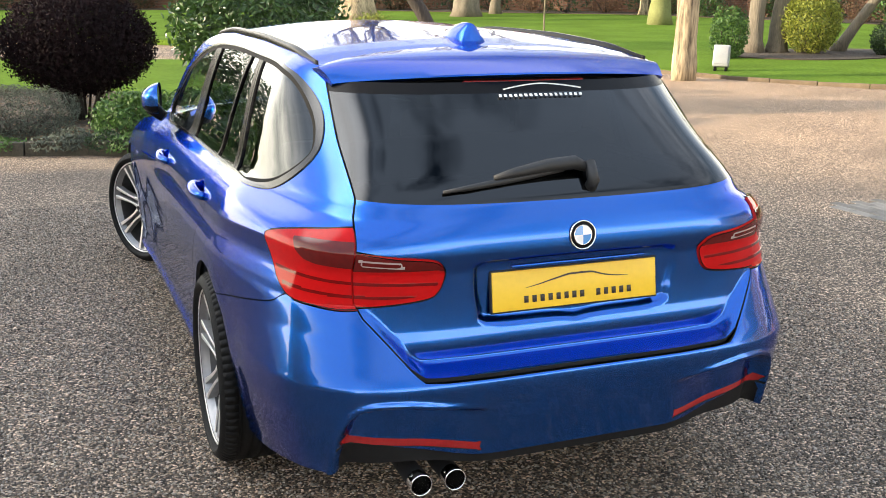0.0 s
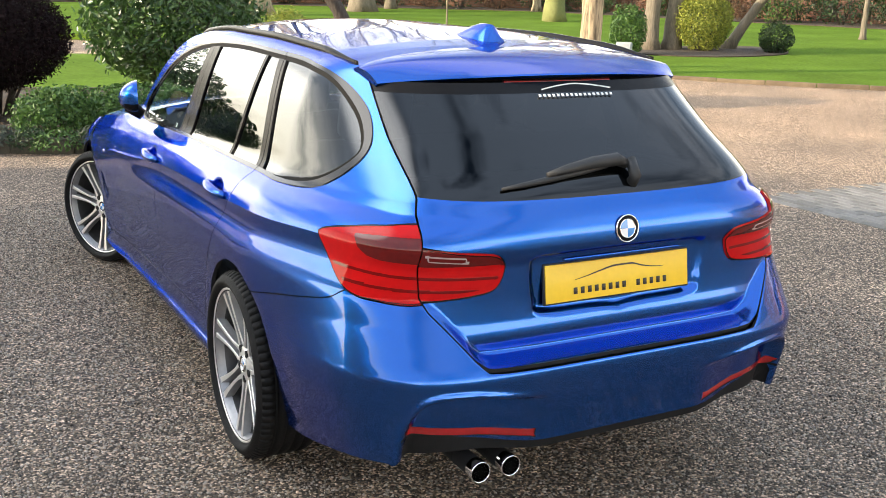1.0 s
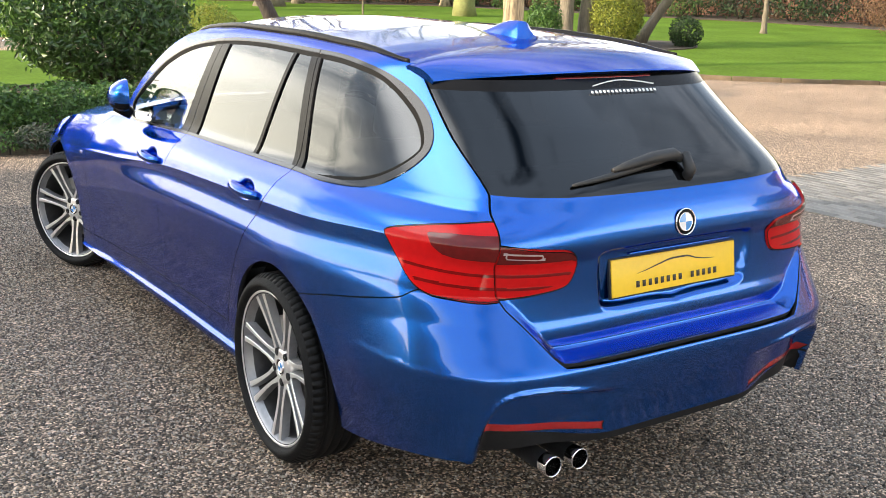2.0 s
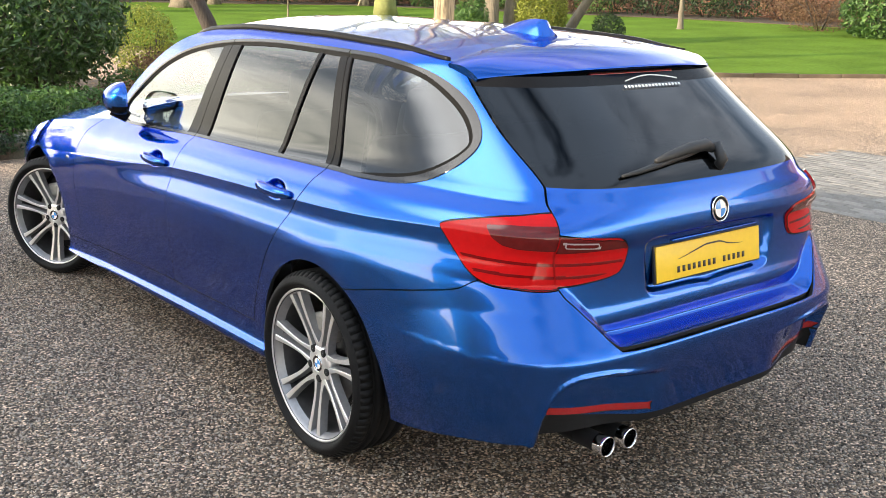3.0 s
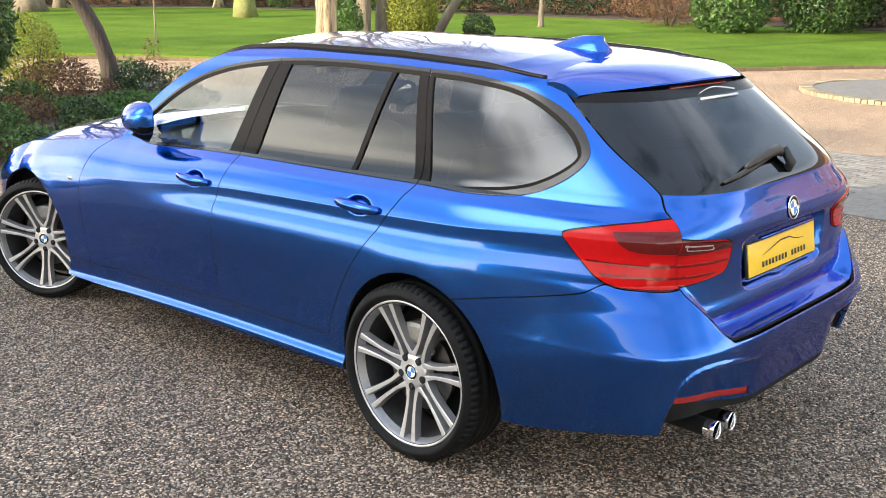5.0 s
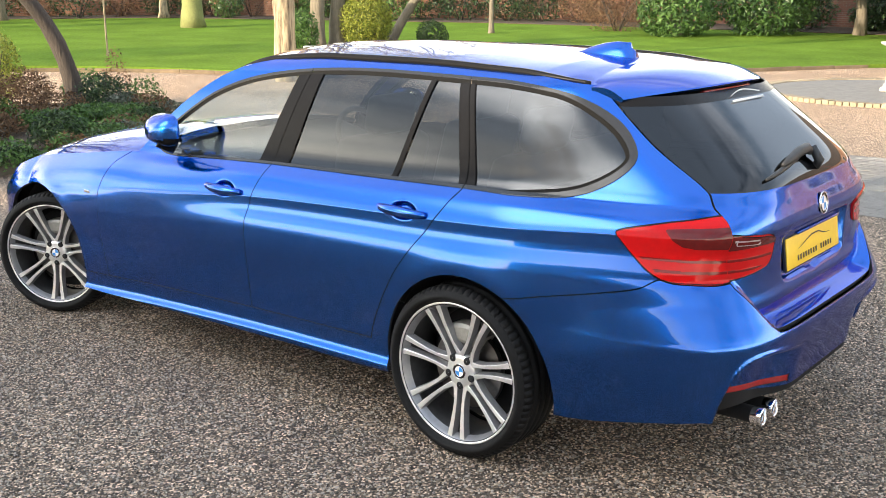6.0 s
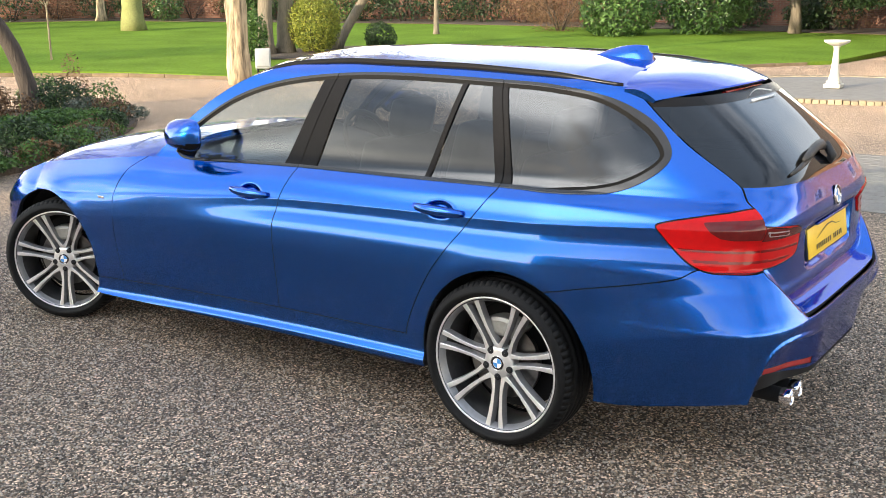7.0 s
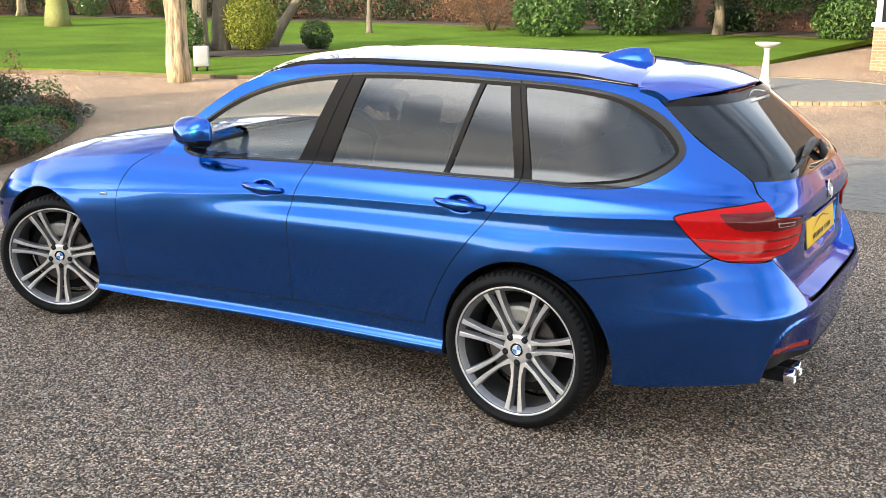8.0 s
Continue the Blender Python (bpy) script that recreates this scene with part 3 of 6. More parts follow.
shell.faces.ensure_lookup_table()
fc = np.array([f.calc_center_median() for f in shell.faces])
X, Y, Z = -fc[:, 0], fc[:, 1], fc[:, 2]
V = {k: f(X, Y, Z) for k, f in dict(gate=gate_d, lo=lamp_out_d, li=lamp_in_d, dlo=dlo_d, ar=arch_r, af=arch_f, a=line_a, b=line_b, c=line_c, s=line_s, u=line_u, k=black_d, g=glass_low, r=refl_d, h=head_d).items()}
hole = (V["ar"] < 0) | (V["af"] < 0)
gate_in, gate_out = V["gate"] < -GAP, V["gate"] > GAP
tail = Y < -0.45
lamp_o = (V["lo"] < -GAP) & gate_out
lamp_i = (V["li"] < -GAP) & gate_in
lamp_gap = ((np.abs(V["lo"]) <= GAP) & gate_out) | ((np.abs(V["li"]) <= GAP) & gate_in)
free = ~hole & ~lamp_o & ~lamp_i & ~lamp_gap & (V["dlo"] > 0)
bumper = free & gate_out & (Y < -0.05) & (V["u"] < -GAP) & (V["ar"] > 0)
black = bumper & (V["k"] < 0)
reflector = bumper & (V["r"] < 0)
gate_metal = free & gate_in & (V["g"] < 0) & tail
gate_glass = free & gate_in & (V["g"] > 0) & tail & (Z < 1.352)
flank = free & ~bumper & gate_out & (Y < Y_FRONT + 0.05)
below = V["s"] < -GAP
above = V["s"] > GAP
sill = flank & below & (Y > 0.1) & (Y < 2.6)
in_front = (V["a"] < -GAP) & (V["b"] > GAP)
in_rear = (V["b"] < -GAP) & (V["c"] > GAP)
low_z = Z < belt_z(Y) + 0.012
front_door = flank & above & in_front & low_z & (Y < 2.3)
rear_door = flank & above & in_rear & low_z
top_side = flank & above & ~low_z
quarter = flank & ((V["u"] > GAP) | (Y > -0.05)) & (V["c"] < -GAP) & (low_z | (Y < 0.05))
quarter = quarter & ~(below & (Y > 0.1))
cant = flank & ~low_z & ~quarter
fender = free & above & (V["a"] > GAP) & (Y > 2.0) & low_z
fender_low = free & ~above & (Y >= 2.6)
nose = (fender | fender_low) & (Y > 3.12) & (V["h"] > 0)
headlamp = (fender | fender_low) & (V["h"] < 0)
fender = (fender | fender_low) & ~nose & ~headlamp
dlo = V["dlo"] < 0
deep = deep_d(X, Y, Z) < 0
pane_f = deep & (Y > front_back(Z))
pane_r = deep & (Y < rear_front(Z)) & (Y > split_y(Z) + 0.012)
pane_s = deep & (Y < split_y(Z) - 0.012) & (Y > small_back(Z))
pane_q = deep & (Y < quarter_front(Z))
frame_trim = dlo & ~pane_f & ~pane_r & ~pane_s & ~pane_q
strip = frame_trim & (strip_d(X, Y, Z) > 0)
frame_trim = frame_trim & ~strip
edge_line = frame_trim & (deep_d(X, Y, Z) > 0)
frame_trim = frame_trim & ~edge_line
trim_f, trim_r, trim_q = (frame_trim & m for m in (V["b"] > GAP, (V["b"] < -GAP) & (V["c"] > GAP), V["c"] < -GAP))


def panel(name, keep, material, parent, mirror=None, label="", rim=0.014, offset=0.0):
    b, L = take(shell, keep, mirror, rim, offset)
    return part(name, b, (material, DARK if material is PAINT else material), parent, label, normals=L)


tailgate = panel("tailgate", gate_metal, PAINT, car, "both", "blue tailgate with a recess for the plate")
panel("rear_window", gate_glass & (Z < 1.322), GLASS_REAR, tailgate, "both", "dark tinted rear window", rim=0.004)
panel("window_band", gate_glass & (Z > 1.322), BLACK, tailgate, "both", "black band along the top of the rear window", rim=0.004)
rear_bumper = panel("rear_bumper", bumper & ~black & ~reflector, PAINT, car, "both", "blue sculpted rear bumper")
panel("diffuser", black & ~reflector, LOWER, rear_bumper, "both", "black plastic lower bumper insert", offset=-0.006)
for side in (None, "other"):
    panel("reflector", reflector, RED_REFLECTOR, rear_bumper, side, "dark red reflector strip", offset=-0.004)
    panel("quarter_panel", quarter | cant, PAINT, car, side)
    panel("sill", sill, PAINT, car, side)
    panel("front_wing", fender, PAINT, car, side)
    fd = panel("front_door", front_door, PAINT, car, side)
    rd = panel("rear_door", rear_door, PAINT, car, side)
    panel("window_frame", trim_f, BLACK, fd, side, "black window frame", offset=0.001)
    panel("window_strip", strip & (V["b"] > GAP), GLOSS, fd, side, "glossy black window strip", rim=0.006, offset=0.004)
    panel("window_seal", edge_line & (V["b"] > GAP), GASKET, fd, side, "black rubber window seal", rim=0.004, offset=-0.002)
    panel("window_glass", pane_f, GLASS_CLEAR, fd, side, "clear window glass", rim=0.003, offset=-0.005)
    for piece in (Y > 0.62, Y <= 0.62):
        panel("window_frame", trim_r & piece, BLACK, rd, side, "black window frame", offset=0.001)
    for piece in (Z > 1.2, Z <= 1.2):
        panel("window_strip", strip & ((V["b"] < -GAP) & (V["c"] > GAP) & piece), GLOSS, rd, side, "glossy black window strip", rim=0.006, offset=0.004)
    for piece in (Z > 1.2, Z <= 1.2):
        panel("window_seal", edge_line & ((V["b"] < -GAP) & (V["c"] > GAP) & piece), GASKET, rd, side, "black rubber window seal", rim=0.004, offset=-0.002)
    panel("window_glass", pane_r, GLASS_DARK, rd, side, "tinted window glass", rim=0.003, offset=-0.005)
    panel("window_glass", pane_s, GLASS_DARK, rd, side, "tinted fixed pane", rim=0.003, offset=-0.005)
    panel("quarter_window_frame", trim_q, BLACK, car, side, "black quarter window surround", offset=0.001)
    panel("window_strip", strip & (V["c"] < -GAP), GLOSS, car, side, "glossy black window strip", rim=0.006, offset=0.004)
    panel("window_seal", edge_line & (V["c"] < -GAP), GASKET, car, side, "black rubber window seal", rim=0.004, offset=-0.002)
    panel("quarter_window", pane_q, GLASS_DARK, car, side, "tinted quarter window", rim=0.003, offset=-0.005)
for side in (None, "other"):
    panel("headlamp", headlamp, CHROME, car, side, "bright headlamp wrapping the front corner", offset=-0.004)
panel("front_bumper", nose, PAINT, car, "both")


SMOKE_OUT = np.array([(-0.02, 0.962), (-0.045, 0.935), (-0.09, 0.915), (-0.15, 0.908), (-0.36, 0.905), (-0.36, 0.972), (-0.12, 0.968)])


def lamp(keep, parent, side, name, inner):
    """A tail lamp: a red lens with a dark rim, thin darker bars, a smoked upper field and a pale reversing strip."""
    lens = panel(name, keep, RED_LENS, parent, side, "red tail lamp lens", offset=0.006, rim=0.02)
    edge_d = lamp_in_d if inner else lamp_out_d
    fields = []
    for zc in (0.833, 0.868):
        fields.append(("light_bar", "darker red light bar", RED_DEEP, 0.0072, lambda x, y, z, zc=zc: np.maximum(np.abs(z - zc - 0.02 * (x + y)) - 0.0042, edge_d(x, y, z) + 0.016)))
    if inner:
        smoke = lambda x, y, z: np.maximum(0.899 - z, edge_d(x, y, z) + 0.005)
        fields.append(("reversing_light", "pale clear reversing light", CLEAR_LENS, 0.0095, lambda x, y, z: np.maximum(np.abs(z - 0.919 - 0.05 * (x + y + 0.40)) - 0.0080, np.abs(x + y + 0.40) - 0.068)))
        fields.append(("reversing_light_centre", "dark centre of the reversing light", SMOKE_LENS, 0.0110, lambda x, y, z: np.maximum(np.abs(z - 0.919 - 0.05 * (x + y + 0.40)) - 0.0045, np.abs(x + y + 0.40) - 0.062)))
    else:
        smoke = lambda x, y, z: np.maximum(inside(SMOKE_OUT, x + y, z), edge_d(x, y, z) + 0.006)
    fields.append(("smoked_field", "smoked dark red upper field", SMOKE_LENS, 0.0078, smoke))
    fields.append(("lens_rim", "dark rim of the lens", RIM_LENS, 0.0070, lambda x, y, z: -0.0045 - edge_d(x, y, z)))
    for field, label, material, lift, q in fields:
        b = shell.copy()
        L = b.verts.layers.float_vector["n"]
        b.faces.ensure_lookup_table()
        bmesh.ops.delete(b, geom=[f for f, k in zip(b.faces, keep) if not k], context="FACES")
        cut(b, L, q)
        b.faces.ensure_lookup_table()
        c = np.array([f.calc_center_median() for f in b.faces])
        out, L2 = take(b, q(-c[:, 0], c[:, 1], c[:, 2]) < 0, side, 0.003, lift)
        b.free()
        part(field, out, (material, material), lens, label, normals=L2)
    return lens


for side in (None, "other"):
    lamp(lamp_o, car, side, "tail_lamp", False)
    lamp(lamp_i, car, side, "tailgate_lamp", True)

# dark lining behind the skin, with the wheel houses
lining = (~hole) & (Z < 1.0) & (V["ar"] > 0.012) & (V["af"] > 0.012)
panel("inner_structure", lining, DARK, car, "both", "dark inner structure", rim=0, offset=-0.03)
shell.free()


def bridge(edge_pts, crown, power, steps, name, material, keep=None, drop=0.0, label=""):
    """A skin from the left edge over the middle to the right edge."""
    bm = bmesh.new()
    rows = []
    for p in edge_pts:
        xe = max(-p.x, 1e-4)
        row = []
        for k in range(steps + 1):
            u = -1 + 2 * k / steps
            row.append(bm.verts.new((xe * u, p.y, p.z - drop + crown(p.y) * (1 - abs(u) ** power) * min(1.0, xe / 0.3))))
        rows.append(row)
    for a, b in zip(rows, rows[1:]):
        for k in range(steps):
            if keep is None or keep((a[k].co + b[k + 1].co) / 2, a[0].co):
                try:
                    bm.faces.new((a[k], b[k], b[k + 1], a[k + 1])[::-1])
                except ValueError:
                    pass
    bmesh.ops.delete(bm, geom=[v for v in bm.verts if not v.link_faces], context="VERTS")
    bmesh.ops.remove_doubles(bm, verts=bm.verts[:], dist=0.0008)
    bmesh.ops.recalc_face_normals(bm, faces=bm.faces[:])
    if sum(f.normal.z for f in bm.faces) < 0:
        bmesh.ops.reverse_faces(bm, faces=bm.faces[:])
    return part(name, bm, material, car, label)


roof_crown = curve((-1, 0.03), (-0.3, 0.04), (0.5, 0.042), (1.1, 0.05), (1.35, 0.075), (1.7, 0.14), (2.05, 0.12))
main_edge = roof_edge[:n_main]
SCREEN_TOP = 1.27
bridge(main_edge, roof_crown, 2.0, 60, "roof", PAINT, lambda c, e: c.y > -0.315 - 0.09 * min(1.0, abs(c.x) / 0.597) ** 2.2 and (c.y < SCREEN_TOP or abs(c.x) > -e.x - 0.05), label="blue roof reflecting the sky")
bridge(main_edge, roof_crown, 2.0, 60, "windscreen", GLASS_CLEAR, lambda c, e: c.y >= SCREEN_TOP and abs(c.x) <= -e.x - 0.05, drop=0.004)
bridge([p for p in main_edge if -0.5 < p.y < 1.3], roof_crown, 2.0, 30, "headlining", HEADLINING, drop=0.035)
bonnet_crown = curve((2.0, 0.075), (2.5, 0.10), (2.95, 0.09), (3.3, 0.05), (3.6, 0.01))
bridge(roof_edge[n_main - 1:], bonnet_crown, 3.0, 48, "bonnet", PAINT)


def roof_at(x, y):
    pts = [p for p in main_edge if abs(p.y - y) < 0.03]
    p = min(pts or main_edge, key=lambda q: abs(q.y - y))
    u = min(1, abs(x) / max(-p.x, 0.05))
    return p.z + float(roof_crown(p.y)) * (1 - u * u)


# roof rails: a black bar along each roof edge, its ends bedded on the roof
for sx in (-1, 1):
    bm = bmesh.new()
    rows = []
    for k in range(61):
        u = k / 60
        y = -0.375 + u * 1.855
        lift = 0.017 * float(smooth_step(0, 0.16, u) * smooth_step(1, 0.86, u)) - 0.015
        slim = 0.15 + 0.85 * float(smooth_step(0, 0.12, u) * smooth_step(1, 0.9, u))
        x, z = sx * (0.575 + 0.012 * math.sin(math.pi * u) + 0.05 * max(0, (y - 1.2)) ** 1.0), float(roof_z(y)) + 0.006 + lift
        if y > 1.2:
            z += 0.02 * (y - 1.2) / 0.28
        row = []
        for a, b in ((-0.013, -0.03), (-0.013, 0.002), (-0.008, 0.008), (0.008, 0.008), (0.013, 0.002), (0.013, -0.03)):
            row.append(bm.verts.new((x + a * slim * 0.85, y, z + b)))
        rows.append(row)
    for a, b in zip(rows, rows[1:]):
        for k in range(6):
            bm.faces.new((a[k], a[(k + 1) % 6], b[(k + 1) % 6], b[k]))
    bm.faces.new(rows[0])
    bm.faces.new(rows[-1][::-1])
    bmesh.ops.recalc_face_normals(bm, faces=bm.faces[:])
    part("roof_rail", bm, BLACK, car, "glossy black roof rail")


def spoiler():
    """A thin blade over the rear window with a black underside."""
    bm = bmesh.new()
    rows = []
    for k in range(41):
        u = -1 + k / 20
        yf, yr = -0.300 - 0.090 * abs(u) ** 2.2, -0.645 + 0.150 * abs(u) ** 2.4
        zf, zr = roof_at(0.597 * u, -0.36) + 0.007 - 0.016 * abs(u) ** 8, 1.377 - 0.024 * abs(u) ** 2.1 - 0.004 * abs(u) ** 10
        row = []
        for i in range(9):
            t = i / 8
            x = u * (0.597 - 0.030 * t)
            row.append(bm.verts.new((x, yf + (yr - yf) * t, zf + (zr - zf) * t + 0.014 * math.sin(math.pi * t))))
        row.append(bm.verts.new((x, yr - 0.005, zr - 0.005)))
        row.append(bm.verts.new((x, yr + 0.001, zr - 0.013)))
        row.append(bm.verts.new((x, yr + 0.012, zr - 0.020)))
        row.append(bm.verts.new((x, yr + 0.055, zr - 0.038)))
        row.append(bm.verts.new((0.58 * u, yf, zf - 0.045)))
        rows.append(row)
    n = len(rows[0])
    for a, b in zip(rows, rows[1:]):
        for k in range(n):
            bm.faces.new((a[k], a[(k + 1) % n], b[(k + 1) % n], b[k])).material_index = 1 if 10 <= k <= 12 else 0
    bm.faces.new(rows[0])
    bm.faces.new(rows[-1][::-1])
    bmesh.ops.recalc_face_normals(bm, faces=bm.faces[:])
    bmesh.ops.split_edges(bm, edges=[e for e in bm.edges if len(e.link_faces) == 2 and e.calc_face_angle(0.0) > 0.45])
    return part("roof_spoiler", bm, (PAINT, BLACK), car, "blue spoiler with a black underside over the rear window")


rear_spoiler = spoiler()
bm = bmesh.new()
box(bm, (0.40, 0.03, 0.016), pose(0.0, -0.610, 1.351, 24), 0.005)
part("brake_light", bm, RED_REFLECTOR, rear_spoiler, "dark red high brake light")


def fin():
    """The aerial: a fin that sweeps up towards the tail."""
    bm = bmesh.new()
    rows = []
    for k in range(15):
        t = k / 14
        y = 0.03 - 0.255 * t
        top = 0.054 * math.sin(min(1.0, t / 0.82) * math.pi / 2) * (1.0 - 0.55 * float(smooth_step(0.86, 1.0, t)))
        half = 0.050 * math.sin(math.pi * min(1, 0.10 + t * 0.62)) ** 0.8
        base = roof_at(0, y) - 0.004
        row = []
        for i in range(11):
            a = math.pi * i / 10
            c, s = math.cos(a), math.sin(a)
            row.append(bm.verts.new((half * c * (1 - 0.62 * s ** 1.3), y + (-0.016 * s if 0.8 < t < 0.9 else 0), base + top * s ** 0.9 + 0.004)))
        rows.append(row)
    for a, b in zip(rows, rows[1:]):
        for k in range(10):
            bm.faces.new((a[k], a[k + 1], b[k + 1], b[k]))
    bm.faces.new(rows[-1])
    bm.faces.new(rows[0][::-1])
    bmesh.ops.recalc_face_normals(bm, faces=bm.faces[:])
    return part("roof_aerial", bm, PAINT, car, "blue fin aerial on the roof")


fin()


# ---- wheels ----
def wheel(centre, turn, mirror, phase):
    """Outer face towards local -x. Tyre, double-spoke rim, brake disc and cap."""
    hub = new("wheel")
    hub.parent = car
    hub["label"] = "alloy wheel with seven double spokes and a low tyre"
    hub.matrix_basis = pose(*centre, 0, 0, turn + (180 if mirror else 0))
    RS = 1.085  # rim scale
    ax = pose(0, 0, 0, 0, -90, 0)  # local z of the lathe points to -x, outwards
    bm = bmesh.new()
    R, w = WHEEL_R, 0.118
    prof = [(0.252, -w + 0.012), (0.268, -w + 0.004), (0.288, -w - 0.004), (0.310, -w + 0.002), (0.324, -w + 0.018), (R, -w + 0.04)]
    for g in (-0.055, -0.018, 0.018, 0.055):
        prof += [(R, g - 0.006), (R - 0.008, g - 0.004), (R - 0.008, g + 0.004), (R, g + 0.006)]
    prof += [(R, w - 0.055), (R - 0.003, w - 0.052), (R - 0.003, w - 0.040), (0.3225, w - 0.018), (0.3115, w - 0.003), (0.300, w + 0.003), (0.297, w + 0.0045), (0.290, w + 0.0035), (0.284, w - 0.002), (0.280, w - 0.007), (0.277, w - 0.012), (0.262, w - 0.016)]
    lathe(bm, prof, ax, 96)
    # blocks on the outer shoulder of the tread
    for k in range(76):
        base = ax @ pose(0, 0, 0, 0, 0, 360 / 76 * k)
        low, high = [], []
        for zz, rt, rb, h in ((w - 0.050, R, R - 0.012, 0.0118), (w - 0.030, R - 0.001, R - 0.016, 0.0118), (w - 0.018, 0.3240, 0.308, 0.0116), (w - 0.010, 0.3180, 0.300, 0.0112)):
            high.append([bm.verts.new(base @ Vector((rt, s * h + 0.10 * (w - 0.03 - zz), zz))) for s in (-1, 1)])
            low.append([bm.verts.new(base @ Vector((rb, s * h + 0.10 * (w - 0.03 - zz), zz))) for s in (-1, 1)])
        for i in range(3):
            bm.faces.new((high[i][0], high[i][1], high[i + 1][1], high[i + 1][0]))
            for s in (0, 1):
                bm.faces.new((high[i][s], high[i + 1][s], low[i + 1][s], low[i][s]))
        for i in (0, 3):
            bm.faces.new((high[i][0], high[i][1], low[i][1], low[i][0]))
    bmesh.ops.recalc_face_normals(bm, faces=bm.faces[:])
    tyre = part("tyre", bm, RUBBER, hub, "black low-profile tyre")
    bm = bmesh.new()
    lathe(bm, [(RS * r_, z_) for r_, z_ in [(0.243, -0.1), (0.236, -0.09), (0.225, -0.03), (0.222, 0.03), (0.228, 0.072)]], ax, 96)
    bmesh.ops.recalc_face_normals(bm, faces=bm.faces[:])
    part("rim", bm, BARREL, hub, "dark grey alloy rim barrel")
    bm = bmesh.new()
    lathe(bm, [(RS * r_, z_) for r_, z_ in [(0.228, 0.072), (0.236, 0.088), (0.2395, 0.098), (0.2445, 0.1035)]], ax, 96)
    part("rim_flange", bm, ALLOY_DARK, hub, "grey inner edge of the rim")
    bm = bmesh.new()
    lathe(bm, [(RS * r_, z_) for r_, z_ in [(0.2445, 0.1035), (0.246, 0.1055), (0.251, 0.1060), (0.2535, 0.103), (0.2535, 0.09)]], ax, 96)
    part("rim_lip", bm, ALLOY, hub, "bright machined rim lip")
    # spokes: seven forked pairs running from the hub to the rim
    spoke_r = (0.045, 0.078, 0.113, 0.154, 0.201, 0.241, 0.2640)
    spoke_off = (0.0285, 0.0215, 0.0180, 0.0188, 0.0225, 0.0275, 0.0310)
    spoke_w = (0.0140, 0.0088, 0.0066, 0.0072, 0.0086, 0.0102, 0.0120)
    spoke_z = (0.068, 0.072, 0.076, 0.082, 0.089, 0.095, 0.0985)
    for k in range(7):
        a0 = math.tau * k / 7 + phase
        for s in (-1, 1):
            bm, face = bmesh.new(), bmesh.new()
            rows, top = [], []
            for r, o, wd, z in zip(spoke_r, spoke_off, spoke_w, spoke_z):
                base = ax @ pose(0, 0, 0, 0, 0, math.degrees(a0))
                pts = [(r, s * o - wd - 0.004, z - 0.030), (r, s * o - wd, z - 0.002), (r, s * o + wd, z - 0.002), (r, s * o + wd + 0.004, z - 0.030)]
                rows.append([bm.verts.new(base @ Vector(p)) for p in pts])
                pts = [(r, s * o - wd, z - 0.0015), (r, s * o - wd * 0.8, z), (r, s * o + wd * 0.8, z), (r, s * o + wd, z - 0.0015)]
                top.append([face.verts.new(base @ Vector(p)) for p in pts])
            for b, rr in ((bm, rows), (face, top)):
                for p, q in zip(rr, rr[1:]):
                    for i in range(3):
                        b.faces.new((p[i], p[i + 1], q[i + 1], q[i]))
                bmesh.ops.recalc_face_normals(b, faces=b.faces[:])
            part("spoke", bm, ALLOY_DARK, hub, smooth=False)
            part("spoke_face", face, ALLOY, hub, "bright machined spoke face", smooth=False)
    bm = bmesh.new()
    lathe(bm, [(0.001, 0.0735), (0.05, 0.0735), (0.060, 0.071), (0.066, 0.062), (0.070, 0.03)], ax, 48)
    bmesh.ops.recalc_face_normals(bm, faces=bm.faces[:])
    part("hub", bm, ALLOY, hub, "machined alloy hub")
    # bolt holes: flat dark discs on the hub, their shade put in as colour
    for k in range(5):
        bm = bmesh.new()
        m = ax @ pose(0, 0, 0, 0, 0, 72 * k + 36) @ pose(0.056, 0, 0)
        lathe(bm, [(0.001, 0.0742), (0.0140, 0.0742), (0.0140, 0.05)], m, 16)
        part("bolt_recess", bm, DARK, hub, "dark disc painted as the shade in a wheel bolt hole")
    badge(hub, ax @ pose(0, 0, 0.0745), 0.030)
    bm = bmesh.new()
    lathe(bm, [(0.06, 0.022), (0.155, 0.022), (0.155, 0.0), (0.06, 0.0)], ax, 64, True)
    bmesh.ops.recalc_face_normals(bm, faces=bm.faces[:])
    part("brake_disc", bm, STEEL, hub, "steel brake disc", smooth=False)
    bm = bmesh.new()
    rows = []
    for k in range(13):
        a = radians(-35 + 70 * k / 12)
        rows.append([bm.verts.new(ax @ Vector((r * math.cos(a), r * math.sin(a), z))) for r, z in ((0.105, -0.02), (0.105, 0.046), (0.12, 0.054), (0.165, 0.054), (0.178, 0.046), (0.178, -0.02))])
    for p, q in zip(rows, rows[1:]):
        for i in range(6):
            bm.faces.new((p[i], p[(i + 1) % 6], q[(i + 1) % 6], q[i]))
    bm.faces.new(rows[0])
    bm.faces.new(rows[-1])
    bmesh.ops.recalc_face_normals(bm, faces=bm.faces[:])
    part("brake_caliper", bm, mat("caliper_grey", (0.30, 0.29, 0.26), 0.5, 0.3), hub, "grey brake caliper", smooth=False)
    bm = bmesh.new()
    lathe(bm, [(0.02, -0.06), (0.22, -0.06)], ax, 40)
    part("backing_plate", bm, DARK, hub, smooth=False)
    return hub


